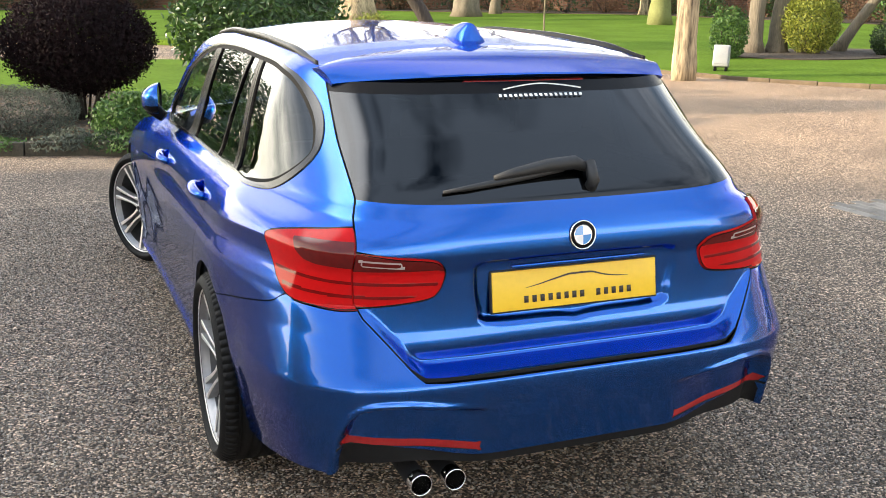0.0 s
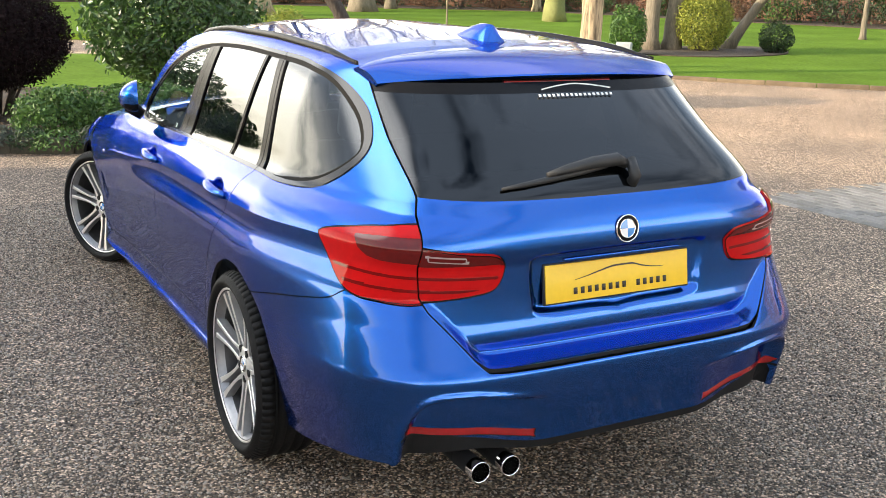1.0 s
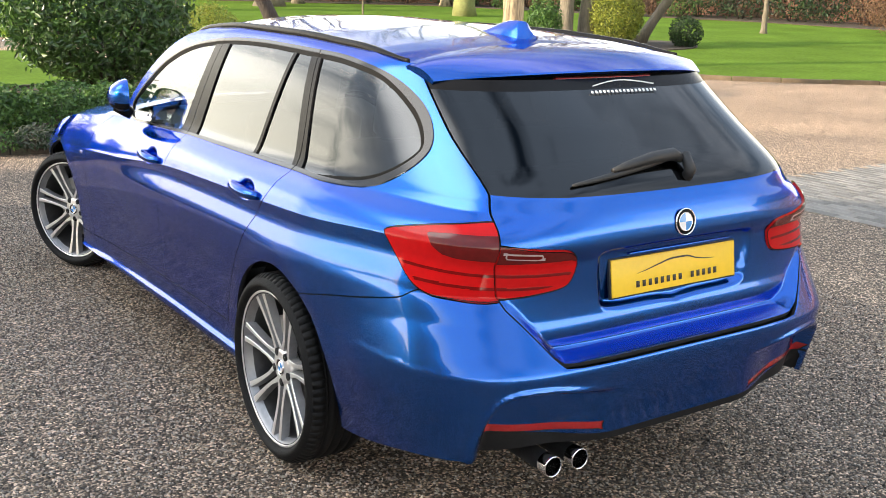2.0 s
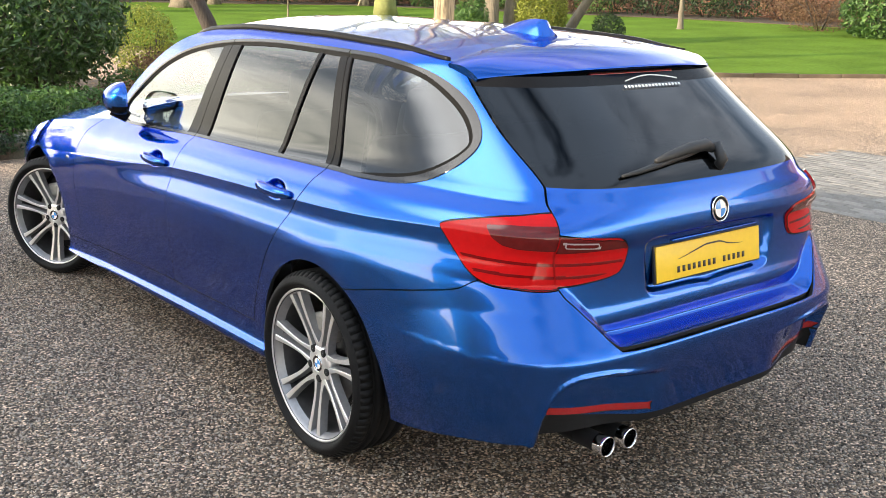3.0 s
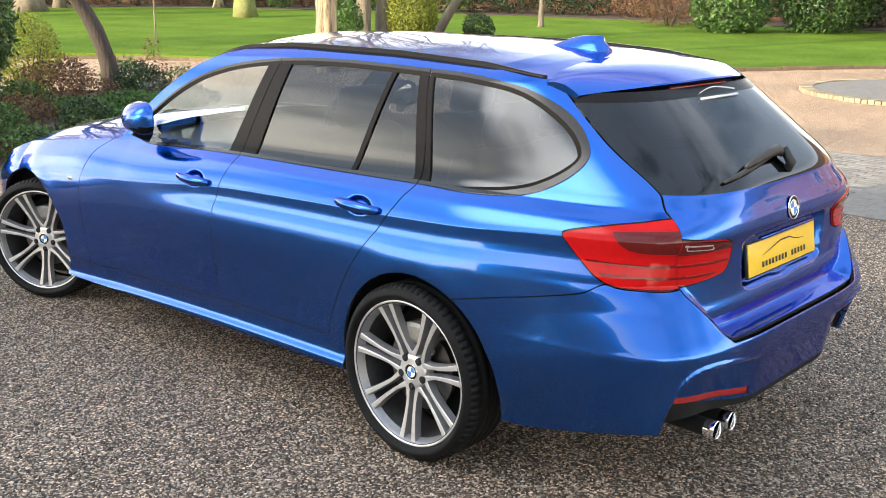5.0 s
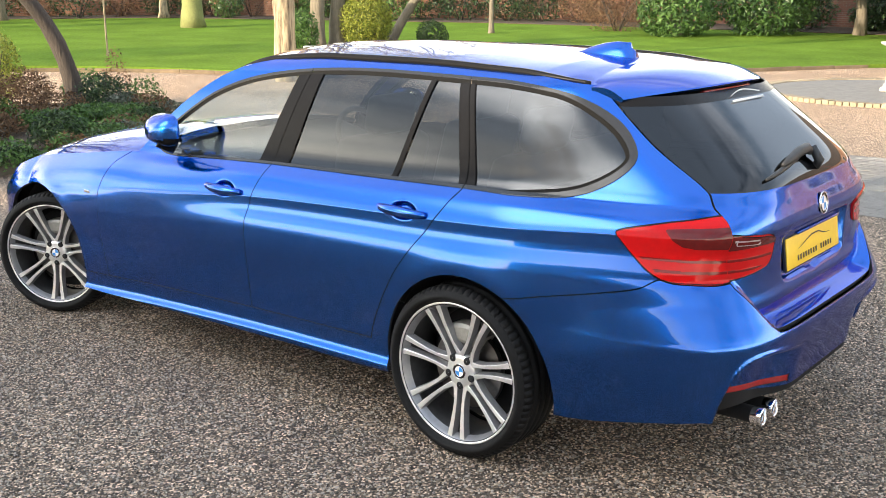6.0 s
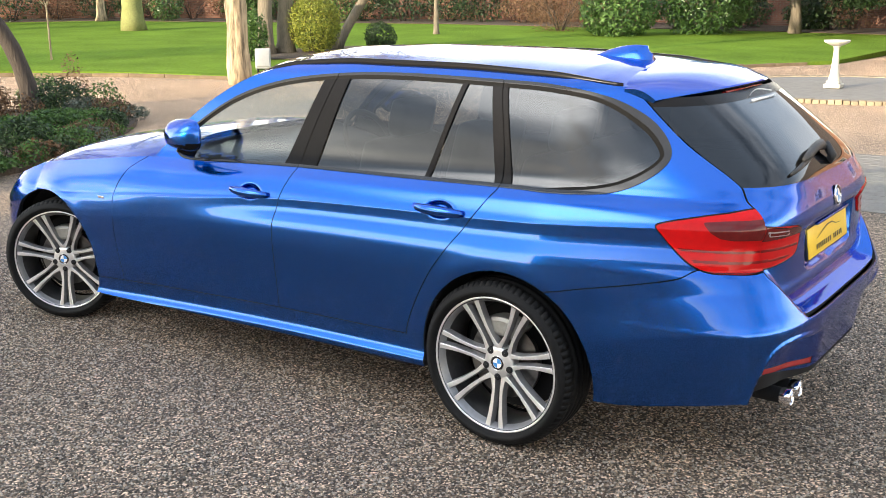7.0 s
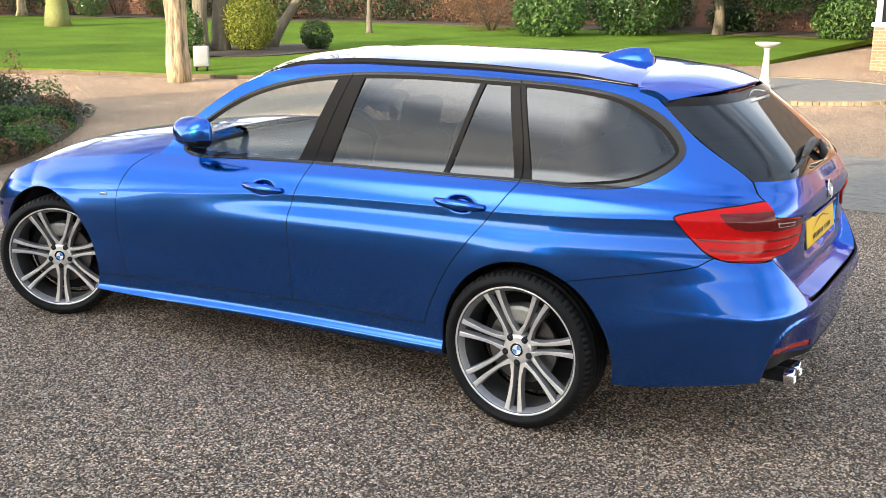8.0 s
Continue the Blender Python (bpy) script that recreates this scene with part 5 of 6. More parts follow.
def kerb_run(line, length, size, thing_name, label, z0=0.0, material=KERB):
    """Kerb pieces laid end to end along a line."""
    thing = tagged(new(thing_name), label, "kerb", kind="structure")
    pts = [Vector((*p, 0)) for p in line]
    k, rest = 0, 0.0
    bm = bmesh.new()
    box(bm, (length - 0.012, size[0], size[1]), pose(0, 0, 0), 0.012, 2)
    me = bpy.data.meshes.new("kerb_stone")
    bm.to_mesh(me)
    bm.free()
    me.materials.append(material)
    dist = [0.0]
    for a, b in zip(pts, pts[1:]):
        dist.append(dist[-1] + (b - a).length)

    def at(s):
        i = max(0, min(len(pts) - 2, int(np.searchsorted(dist, s)) - 1))
        return pts[i].lerp(pts[i + 1], (s - dist[i]) / max(1e-6, dist[i + 1] - dist[i]))
    s = 0.0
    rng = random.Random(len(line))
    while s + length < dist[-1]:
        a, b = at(s), at(s + length)
        mid, ang = (a + b) / 2, math.degrees(math.atan2(b.y - a.y, b.x - a.x))
        ob = new("kerb_stone", me)
        ob.parent = thing
        ob.matrix_basis = pose(mid.x, mid.y, z0 + size[1] / 2 - 0.03 + rng.uniform(-0.008, 0.008), rng.uniform(-1, 1), rng.uniform(-1, 1), ang + rng.uniform(-1, 1))
        s += length
    return thing


kerb_run([p for p in front_line if p[0] < 1.6], 0.6, (0.11, 0.17), "bed_kerb", "weathered stone kerb round the planting bed")
kerb_run([(0.2, 12.15), (-1.8, 13.2), (-5, 14.5)], 0.6, (0.09, 0.14), "bed_kerb", "weathered kerb behind the planting bed")
kerb_run([(0.4, 12.1), (1.6, 12.4), (3.0, 13.4)], 0.6, (0.09, 0.14), "bed_kerb", "weathered kerb behind the planting bed")
kerb_run([p for p in smooth_edge if p[0] > 2], 0.9, (0.07, 0.11), "lawn_kerb", "low brown edging along the lawn", material=mat("brown_edging", (0.13, 0.095, 0.06), 0.9, vary=0.3, object_random=0.2))


# ---- plants ----
def leaves(name, centre, radii, count, size, material, parent, label="", seed=1, fill=0.35, lump=0.22, low=-1.0, aspect=0.45, droop=0.0):
    """Many small folded leaves on and in an uneven rounded mass."""
    r = np.random.RandomState(seed)
    d = r.normal(size=(count, 3))
    d /= np.linalg.norm(d, axis=1)[:, None]
    d = d[d[:, 2] > low]
    k = len(d)
    ph = r.uniform(0, 6.28, (6, 3))
    fr = r.uniform(1.5, 4.5, (6, 3))
    bumpy = sum(np.sin(d @ fr[i] * 1.6 + ph[i, 0]) * np.cos(d[:, 0] * fr[i, 1] + ph[i, 1]) for i in range(6)) / 6
    shell_r = (1 - fill * r.uniform(0, 1, k) ** 2.2) * (1 + lump * bumpy) * (1 + 0.05 * r.normal(size=k))
    p = np.array(centre) + d * shell_r[:, None] * np.array(radii)
    out = d * 0.7 + r.normal(size=(k, 3)) * 0.75 + np.array((0, 0, 0.25 - droop))
    out /= np.linalg.norm(out, axis=1)[:, None]
    along = np.cross(out, r.normal(size=(k, 3)))
    along /= np.linalg.norm(along, axis=1)[:, None]
    along[:, 2] -= droop
    side = np.cross(out, along)
    s = size * r.uniform(0.6, 1.25, k)[:, None]
    v = np.empty((k, 4, 3))
    v[:, 0] = p - along * s * 0.5
    v[:, 1] = p + side * s * aspect * 0.5 + out * s * 0.06
    v[:, 2] = p + along * s * 0.55 - out * s * 0.05
    v[:, 3] = p - side * s * aspect * 0.5 + out * s * 0.06
    f = np.arange(k * 4).reshape(k, 4)
    tri = np.concatenate([f[:, [0, 1, 2]], f[:, [0, 2, 3]]])
    me = bpy.data.meshes.new(name)
    me.from_pydata(v.reshape(-1, 3).tolist(), [], tri.tolist())
    me.materials.append(material)
    ob = new(name, me)
    ob.parent = parent
    if label:
        ob["label"] = label
    return ob


def stems(bm, base, centre, radii, count, thick, seed):
    rng = random.Random(seed)
    for k in range(count):
        a = rng.uniform(0, math.tau)
        top = Vector(centre) + Vector((radii[0] * 0.75 * math.cos(a), radii[1] * 0.75 * math.sin(a), radii[2] * rng.uniform(-0.3, 0.6)))
        b = Vector(base) + Vector((0.1 * math.cos(a), 0.1 * math.sin(a), 0))
        mid = b.lerp(top, 0.5) + Vector((rng.uniform(-0.06, 0.06), rng.uniform(-0.06, 0.06), 0.12 * radii[2]))
        tube(bm, [b, mid, top], [thick, thick * 0.7, thick * 0.3], 6)


def shrub(name, label, base, centre, radii, count, size, material, seed, category="shrub", stem=0.018, n_stems=10, bark=BARK_DARK, group="", **kw):
    thing = tagged(new(name), label, category, group)
    off = Vector(base)
    thing.location = off + Vector((0, 0, rise(base[0], base[1])))
    bm = bmesh.new()
    stems(bm, (0, 0, -0.03), Vector(centre) - off, radii, n_stems, stem, seed)
    part("stem", bm, bark, thing)
    leaves("crown", tuple(Vector(centre) - off), radii, count, size, material, thing, seed=seed, **kw)
    return thing


def limb(bm, start, direction, length, radius, level, rng, gnarl=0.25, twist=1.0):
    """One limb and, from it, the smaller ones."""
    pts, rad = [Vector(start)], [radius]
    d = Vector(direction).normalized()
    n = 5 if level > 1 else 3
    for i in range(n):
        d = (d + Vector((rng.uniform(-1, 1), rng.uniform(-1, 1), rng.uniform(-0.3, 0.6))) * gnarl).normalized()
        pts.append(pts[-1] + d * length / n)
        rad.append(radius * (1 - 0.62 * (i + 1) / n))
    tube(bm, pts, rad, 7 if level > 2 else 4, caps=False)
    if level <= 0:
        return
    for k in range(rng.randint(3, 5)):
        i = rng.randint(2 if level > 2 else 1, n)
        side = Vector((rng.uniform(-1, 1), rng.uniform(-1, 1), rng.uniform(0.1, 0.9))).normalized()
        limb(bm, pts[i], (d * 0.55 + side * 0.8), length * rng.uniform(0.5, 0.72), rad[i] * 0.62, level - 1, rng, gnarl)


def on_lawn(x, y, z=0.04):
    return (x, y, z + rise(x, y))


def bare_tree(name, label, base, height, radius, bark, seed, lean=(0, 0), levels=4, fork=0.45, flare=1.5, bend=None, group=""):
    """A leafless tree: flared trunk, forking limbs and twigs."""
    rng = random.Random(seed)
    thing = tagged(new(name), label, "tree", group)
    thing.location = base
    bm = bmesh.new()
    pts, rad = [], []
    n = 9
    for i in range(n + 1):
        t = i / n
        x, y = lean[0] * height * fork * t, lean[1] * height * fork * t
        if bend:
            x, y = bend(t)
        pts.append(Vector((x + rng.uniform(-0.03, 0.03) * radius * 3 * t, y + rng.uniform(-0.03, 0.03) * radius * 3 * t, height * fork * t - 0.05)))
        rad.append(radius * (1 + (flare - 1) * math.exp(-t * height * fork / (radius * 1.2))) * (1 - 0.3 * t))
    rings = tube(bm, pts, rad, 18)
    for ring in rings:
        for v in ring:
            v.co += Vector((noise.noise(v.co * 3.1 + Vector((seed, 0, 0))), noise.noise(v.co * 3.3 + Vector((0, seed, 0))), 0)) * radius * 0.22
    part("trunk", bm, bark, thing)
    bm = bmesh.new()
    top, d = pts[-1], (pts[-1] - pts[-2]).normalized()
    for k in range(4):
        a = math.tau * k / 4 + rng.uniform(-0.5, 0.5)
        limb(bm, top - d * 0.1, d * 0.8 + Vector((math.cos(a), math.sin(a), 0.3)) * 0.7, height * (1 - fork) * rng.uniform(0.7, 1.0) * 0.6, rad[-1] * 0.62, levels, rng)
    part("branchwork", bm, bark, thing, smooth=True)
    return thing


# planting bed beside the drive
shrub("purple_shrub", "dense dark purple dome-shaped shrub on bare stems", (-0.9, 9.5, 0.07), (-0.92, 9.5, 0.98), (0.86, 0.86, 0.60), 36000, 0.055, LEAF_PURPLE, 3, n_stems=26, fill=0.5, lump=0.06, aspect=0.35)
shrub("laurel_shrub", "large glossy green laurel shrub", (1.45, 10.75, 0.07), (1.47, 10.72, 1.12), (1.16, 1.05, 0.88), 11000, 0.105, LEAF_LAUREL, 5, n_stems=14, stem=0.03, fill=0.4, lump=0.10)
shrub("golden_shrub", "yellow-green variegated shrub in the bed", (3.6, 12.3, 0.07), (3.6, 12.3, 0.66), (0.48, 0.5, 0.60), 6500, 0.045, LEAF_GOLD, 6, fill=0.45, lump=0.12)
shrub("lavender_shrub", "low grey lavender shrub", (-1.62, 8.2, 0.07), (-1.62, 8.2, 0.30), (0.62, 0.42, 0.30), 5000, 0.06, LEAF_GREY, 7, n_stems=30, aspect=0.16, stem=0.006)
shrub("lavender_shrub", "low grey lavender shrub", (-2.8, 8.5, 0.07), (-2.8, 8.5, 0.32), (0.6, 0.45, 0.33), 4500, 0.06, LEAF_GREY, 8, n_stems=30, aspect=0.16, stem=0.006)
shrub("broadleaf_shrub", "dark green broad-leaved shrub", (-2.55, 9.6, 0.07), (-2.5, 9.6, 0.75), (0.62, 0.55, 0.62), 3000, 0.10, LEAF_LAUREL, 9)
for i, (x, y, rx, ry, rz, n) in enumerate(((-0.55, 7.45, 0.38, 0.32, 0.30, 3600), (0.1, 7.45, 0.36, 0.32, 0.30, 3200), (0.75, 7.75, 0.36, 0.35, 0.28, 2800), (-0.25, 8.1, 0.4, 0.35, 0.27, 2600), (0.55, 8.5, 0.45, 0.4, 0.25, 2600))):
    shrub("hardy_geranium", "low mound of small green leaves at the kerb", (x, y, 0.07), (x, y, 0.09 + rz * 0.62), (rx, ry, rz), n, 0.042, LEAF_GREEN, 20 + i, category="plant", stem=0.005, group="low plants in the bed", lump=0.3, low=-0.45, aspect=0.75)
for i, (x, y, r, h, m, n, s) in enumerate(((2.15, 7.95, 0.30, 0.26, LEAF_DARK, 1800, 0.05), (2.7, 8.6, 0.35, 0.14, LEAF_GREEN, 1500, 0.06), (3.0, 9.6, 0.40, 0.14, LEAF_GREEN, 2200, 0.055), (3.8, 9.9, 0.42, 0.14, LEAF_GREEN, 2600, 0.06), (4.5, 10.7, 0.40, 0.34, LEAF_DARK, 2200, 0.05), (4.75, 11.5, 0.42, 0.34, LEAF_GREEN, 2000, 0.055), (2.1, 9.4, 0.4, 0.2, LEAF_BROWN, 1200, 0.06), (3.4, 11.2, 0.5, 0.36, LEAF_BROWN, 2200, 0.05), (4.1, 12.3, 0.5, 0.38, LEAF_BROWN, 1800, 0.05), (1.4, 8.9, 0.5, 0.22, LEAF_GREEN, 1800, 0.055), (2.75, 10.8, 0.4, 0.24, LEAF_GREEN, 1500, 0.055), (4.0, 9.35, 0.32, 0.16, LEAF_GREEN, 1200, 0.05), (3.5, 8.65, 0.34, 0.12, LEAF_BROWN, 900, 0.05), (4.55, 9.75, 0.36, 0.20, LEAF_BROWN, 900, 0.045), (4.95, 10.4, 0.30, 0.30, LEAF_GREEN, 900, 0.05), (2.6, 7.85, 0.34, 0.16, LEAF_GREEN, 1300, 0.05), (3.0, 8.25, 0.30, 0.13, LEAF_BROWN, 900, 0.05), (4.9, 11.0, 0.22, 0.55, LEAF_BROWN, 500, 0.05), (3.6, 10.4, 0.4, 0.25, LEAF_BROWN, 1100, 0.05), (4.3, 10.0, 0.24, 0.22, LEAF_GREY, 700, 0.06), (2.0, 7.45, 0.26, 0.14, LEAF_BROWN, 700, 0.05), (1.2, 7.3, 0.30, 0.16, LEAF_GREEN, 1000, 0.05))):
    shrub("bed_plant", "low winter planting with green and brown leaves", (x, y, 0.07), (x, y, 0.08 + h * 0.5), (r, r * 0.9, h), n, s, m, 40 + i, category="plant", stem=0.005, group="low plants in the bed", lump=0.35, low=-0.4, aspect=0.5)
edge_rng = random.Random(31)
spill = [p for p in front_line if p[0] > -3.2 and p[1] < 12.5][::2]
for i, (x, y) in enumerate(spill):
    x, y = x + edge_rng.uniform(-0.22, 0.03), y + edge_rng.uniform(-0.03, 0.15)
    rr, h = edge_rng.uniform(0.15, 0.32), edge_rng.uniform(0.06, 0.16)
    shrub("edge_plant", "low ragged plant spilling over the bed edge", (x, y, 0.05), (x, y, 0.06 + h * 0.5), (rr, rr * 0.8, h), 520, 0.05, edge_rng.choice((LEAF_GREEN, LEAF_DARK, LEAF_BROWN, LEAF_GREY)), 300 + i, category="plant", stem=0.004, group="plants along the bed edge", n_stems=1, lump=0.4, low=-0.5)
bare_tree("leaning_tree", "dark leaning tree trunk in the planting bed", (4.40, 11.34, 0.05), 6.0, 0.125, BARK_DARK, 11, levels=3, fork=0.38, flare=1.35, bend=lambda t: (0.02 + 0.02 * t - 1.15 * t ** 2.3, 0.25 * t ** 1.6))
bm = bmesh.new()
bmesh.ops.create_icosphere(bm, subdivisions=3, radius=0.09)
for v in bm.verts:
    v.co *= 1 + 0.35 * noise.noise(v.co * 14)
    v.co.z *= 0.7
ob = tagged(part("rock", bm, STONE), "small pale rock on the soil", "rock")
ob.location = (4.05, 10.75, 0.11)
rng = np.random.RandomState(4)
pts = rng.uniform((-3, 7.1), (5.2, 13.0), (9000, 2))
pts = pts[inside(np.array(front_line + BED_BACK), pts[:, 0], pts[:, 1]) < -0.1]
v, f = [], []
for i, (x, y) in enumerate(pts):
    a, s = rng.uniform(0, 6.28), rng.uniform(0.015, 0.04)
    c, n = math.cos(a) * s, math.sin(a) * s
    h = 0.074 + rng.uniform(0, 0.02)
    v += [(x - c, y - n, h), (x + n * 0.6, y - c * 0.6, h + 0.006), (x + c, y + n, h + rng.uniform(0, 0.015)), (x - n * 0.6, y + c * 0.6, h + 0.006)]
    f += [(4 * i, 4 * i + 1, 4 * i + 2), (4 * i, 4 * i + 2, 4 * i + 3)]
tagged(raw("leaf_litter", v, f, LEAF_LITTER), "fallen brown leaves on the soil", "leaf litter", kind="stuff")

# dark evergreens beyond the bed, mirrored in the side windows
for i, (x, y, w, h) in enumerate(((-4.0, 25.0, 1.9, 5.4), (-6.6, 25.6, 1.6, 3.4), (-8.8, 26.4, 1.2, 2.0))):
    tree = tagged(new("evergreen_tree"), "dark ragged evergreen tree beyond the planting bed", "tree", "evergreens beyond the bed")
    tree.location = (x, y, 0.0)
    bm = bmesh.new()
    tube(bm, [(0, 0, -0.05), (0.04, 0.03, h * 0.35), (0, 0, h * 0.8)], [0.16, 0.12, 0.05], 10)
    part("trunk", bm, BARK_DARK, tree)
    leaves("crown", (0, 0, h * 0.52), (w, w, h * 0.46), 4200, 0.20, LEAF_DARK, tree, seed=500 + i, lump=0.4, fill=0.6)

# trees and shrubs on the lawn
bare_tree("pale_trunk_tree", "pale bare-barked trunk at the lawn edge", on_lawn(10.05, 13.05, -0.02), 11.0, 0.225, BARK_PALE, 12, levels=4, fork=0.32, flare=1.12)
bare_tree("mossy_tree", "broad tree trunk green with moss", on_lawn(20.2, 29.4), 16.0, 0.37, BARK_MOSS, 13, levels=4, fork=0.28, flare=1.35)
bare_tree("sapling", "thin bare sapling on the lawn", on_lawn(10.9, 20.6), 3.4, 0.028, BARK_PALE, 14, levels=2, fork=0.42, flare=1.2)
bare_tree("lawn_tree", "brown bare tree trunk beside a clipped shrub", on_lawn(15.0, 17.3), 11.0, 0.20, BARK, 15, lean=(0.02, 0.0), fork=0.3)
bare_tree("lawn_tree", "brown bare tree trunk beside a clipped shrub", on_lawn(15.6, 17.2), 10.0, 0.22, BARK, 16, lean=(0.03, -0.02), fork=0.3)
bare_tree("leaning_lawn_tree", "tree with a leaning trunk on the lawn", on_lawn(17.2, 16.9), 8.0, 0.14, BARK, 17, levels=3, fork=0.36, flare=1.6, bend=lambda t: (0.9 * t + 0.35 * t * t, -1.1 * t - 0.6 * t * t))
bare_tree("thin_tree", "thin forked tree near the brick wall", on_lawn(24.3, 18.6), 6.0, 0.10, BARK, 18, levels=3, fork=0.22)
bare_tree("far_tree", "large bare tree across the lawn", on_lawn(10.5, 36), 15.0, 0.62, BARK_PALE, 19, levels=4, fork=0.25)
bare_tree("far_tree", "large bare tree across the lawn", on_lawn(16.0, 38), 15.0, 0.50, BARK, 20, levels=4, fork=0.25)
bare_tree("far_tree", "bare tree by the far hedge", on_lawn(24, 36.5), 10.0, 0.20, BARK_PALE, 21, levels=3, fork=0.3)
bare_tree("far_tree", "bare tree by the far hedge", on_lawn(18.3, 40), 11.0, 0.22, BARK, 22, levels=3, fork=0.3)
shrub("clipped_shrub", "round clipped golden-green shrub on the lawn", (16.0, 16.6, 0.04), (16.1, 16.6, 0.80), (0.68, 0.68, 0.74), 9000, 0.075, LEAF_GOLD, 23, fill=0.35, lump=0.06)
shrub("small_shrub", "small dark green shrub on the lawn", (17.5, 15.5, 0.04), (17.5, 15.5, 0.42), (0.42, 0.4, 0.40), 2600, 0.07, LEAF_DARK, 24)
shrub("small_shrub", "small bright green shrub by the trunks", (13.5, 16.3, 0.04), (13.5, 16.3, 0.62), (0.45, 0.4, 0.60), 2500, 0.09, LEAF_GREEN, 25)
oval = lambda cx, cy, rx, ry: [(cx + rx * math.cos(a) * (1 + 0.08 * math.sin(3 * a)), cy + ry * math.sin(a)) for a in np.linspace(0, math.tau, 33)[:-1]]
sheet("lawn_bed", oval(16.2, 16.4, 2.4, 1.5), 0.075, SOIL, "bare soil under the clipped shrub", "flower bed", depth=0.1)

# pale box at the foot of the trunk, leaning back
bm = bmesh.new()
box(bm, (0.30, 0.12, 0.34), pose(0, 0, 0.26, -14, 0, 0), 0.03, 3)
box(bm, (0.25, 0.02, 0.27), pose(0, -0.065, 0.275, -14, 0, 0), 0.008)
ob = part("garden_box", bm, GREY_BOX)
tagged(ob, "pale grey plastic box leaning beside the trunk", "box")
for sx in (-0.1, 0.1):
    bm = bmesh.new()
    box(bm, (0.04, 0.2, 0.10), pose(sx, 0, 0.05), 0.01)
    part("foot", bm, BLACK, ob)
bm = bmesh.new()
box(bm, (0.42, 0.24, 0.03), pose(0, 0, 0.005), 0.008)
part("base", bm, BARK, ob, "weathered board base")
ob.matrix_basis = pose(11.5, 13.85, 0.045, 0, 0, -45) @ Matrix.Diagonal((1.1, 1.1, 1.3, 1))


# ---- birdbath on its paved circle ----
def birdbath(at):
    thing = tagged(new("birdbath"), "pale stone birdbath with a shallow bowl", "birdbath")
    thing.location = at
    thing.scale = (0.70, 0.70, 1.0)
    bm = bmesh.new()
    lathe(bm, [(0.001, 0.765), (0.15, 0.768), (0.25, 0.785), (0.29, 0.81), (0.31, 0.815), (0.315, 0.80), (0.29, 0.775), (0.18, 0.735), (0.09, 0.715), (0.001, 0.712)], Matrix(), 40)
    part("bowl", bm, STONE, thing)
    bm = bmesh.new()
    lathe(bm, [(0.001, 0.725), (0.085, 0.722), (0.09, 0.70), (0.07, 0.68), (0.068, 0.60), (0.085, 0.45), (0.105, 0.30), (0.115, 0.20), (0.14, 0.17), (0.145, 0.12)], Matrix(), 28)
    part("pedestal", bm, STONE, thing)
    bm = bmesh.new()
    box(bm, (0.40, 0.40, 0.07), pose(0, 0, 0.035), 0.012)
    box(bm, (0.30, 0.30, 0.06), pose(0, 0, 0.095), 0.012)
    part("plinth", bm, STONE, thing)


birdbath((14.4, 2.82, 0.06))
circle = tagged(new("paved_circle"), "round paved island with a buff brick edge", "paving", kind="structure")
bm = bmesh.new()
bmesh.ops.create_circle(bm, cap_ends=True, radius=2.35, segments=64, matrix=pose(14.7, 2.6, 0.05))
part("paving", bm, SETT, circle, smooth=False)
bm = bmesh.new()
box(bm, (0.215, 0.098, 0.14), Matrix(), 0.008)
me = bpy.data.meshes.new("brick")
bm.to_mesh(me)
bm.free()
me.materials.append(EDGE_BRICK)
for k in range(140):
    a = math.tau * k / 140
    ob = new("brick", me)
    ob.parent = circle
    ob.matrix_basis = pose(14.7 + 2.42 * math.cos(a), 2.6 + 2.42 * math.sin(a), -0.005 + random.uniform(-0.006, 0.006), 0, 0, math.degrees(a) + random.uniform(-1.5, 1.5))


# ---- garden wall, hedges and houses ----
def wall_run(name, pts, height, thick, material, label, cap=None):
    thing = tagged(new(name), label, "wall", kind="structure")
    for a, b in zip(pts, pts[1:]):
        a, b = Vector((*a, 0)), Vector((*b, 0))
        ang = math.degrees(math.atan2(b.y - a.y, b.x - a.x))
        m = (a + b) / 2
        bm = bmesh.new()
        box(bm, ((b - a).length + thick, thick, height), pose(0, 0, height / 2 - 0.05), 0.01)
        lift = rise(m.x, m.y)
        ob = part("brickwork", bm, material, thing, smooth=False)
        ob.matrix_basis = pose(m.x, m.y, lift - 0.3, 0, 0, ang)
        bm = bmesh.new()
        box(bm, ((b - a).length + thick + 0.06, thick + 0.09, 0.09), pose(0, 0, height), 0.015)
        ob = part("coping", bm, STONE if cap is None else cap, thing, smooth=False)
        ob.matrix_basis = pose(m.x, m.y, lift - 0.3, 0, 0, ang)
    return thing


wall_run("garden_wall", [(-10, 55), (12, 49.5), (26.5, 38.8), (33.3, 23), (35.1, 10.7), (35.5, 1)], 3.0, 0.34, BRICK_RED, "old red brick garden wall")
bed_far = [(-9, 53), (11, 47), (24, 36.6), (29.6, 22.5), (31.3, 11.5), (31.8, 4), (35.2, 4), (34.8, 11.5), (33.0, 23), (26.2, 38.5), (11.9, 49.1), (-9, 54.6)]
sheet("wall_bed", bed_far, 0.075, SOIL, "dark soil bed at the foot of the garden wall", "flower bed", depth=0.1)
r = random.Random(77)
along = [((-8, 53.6), (11.5, 48)), ((11.5, 48), (25.2, 37.6)), ((25.2, 37.6), (31.5, 22.7)), ((31.5, 22.7), (33.2, 11.5)), ((33.2, 11.5), (33.6, 4))]
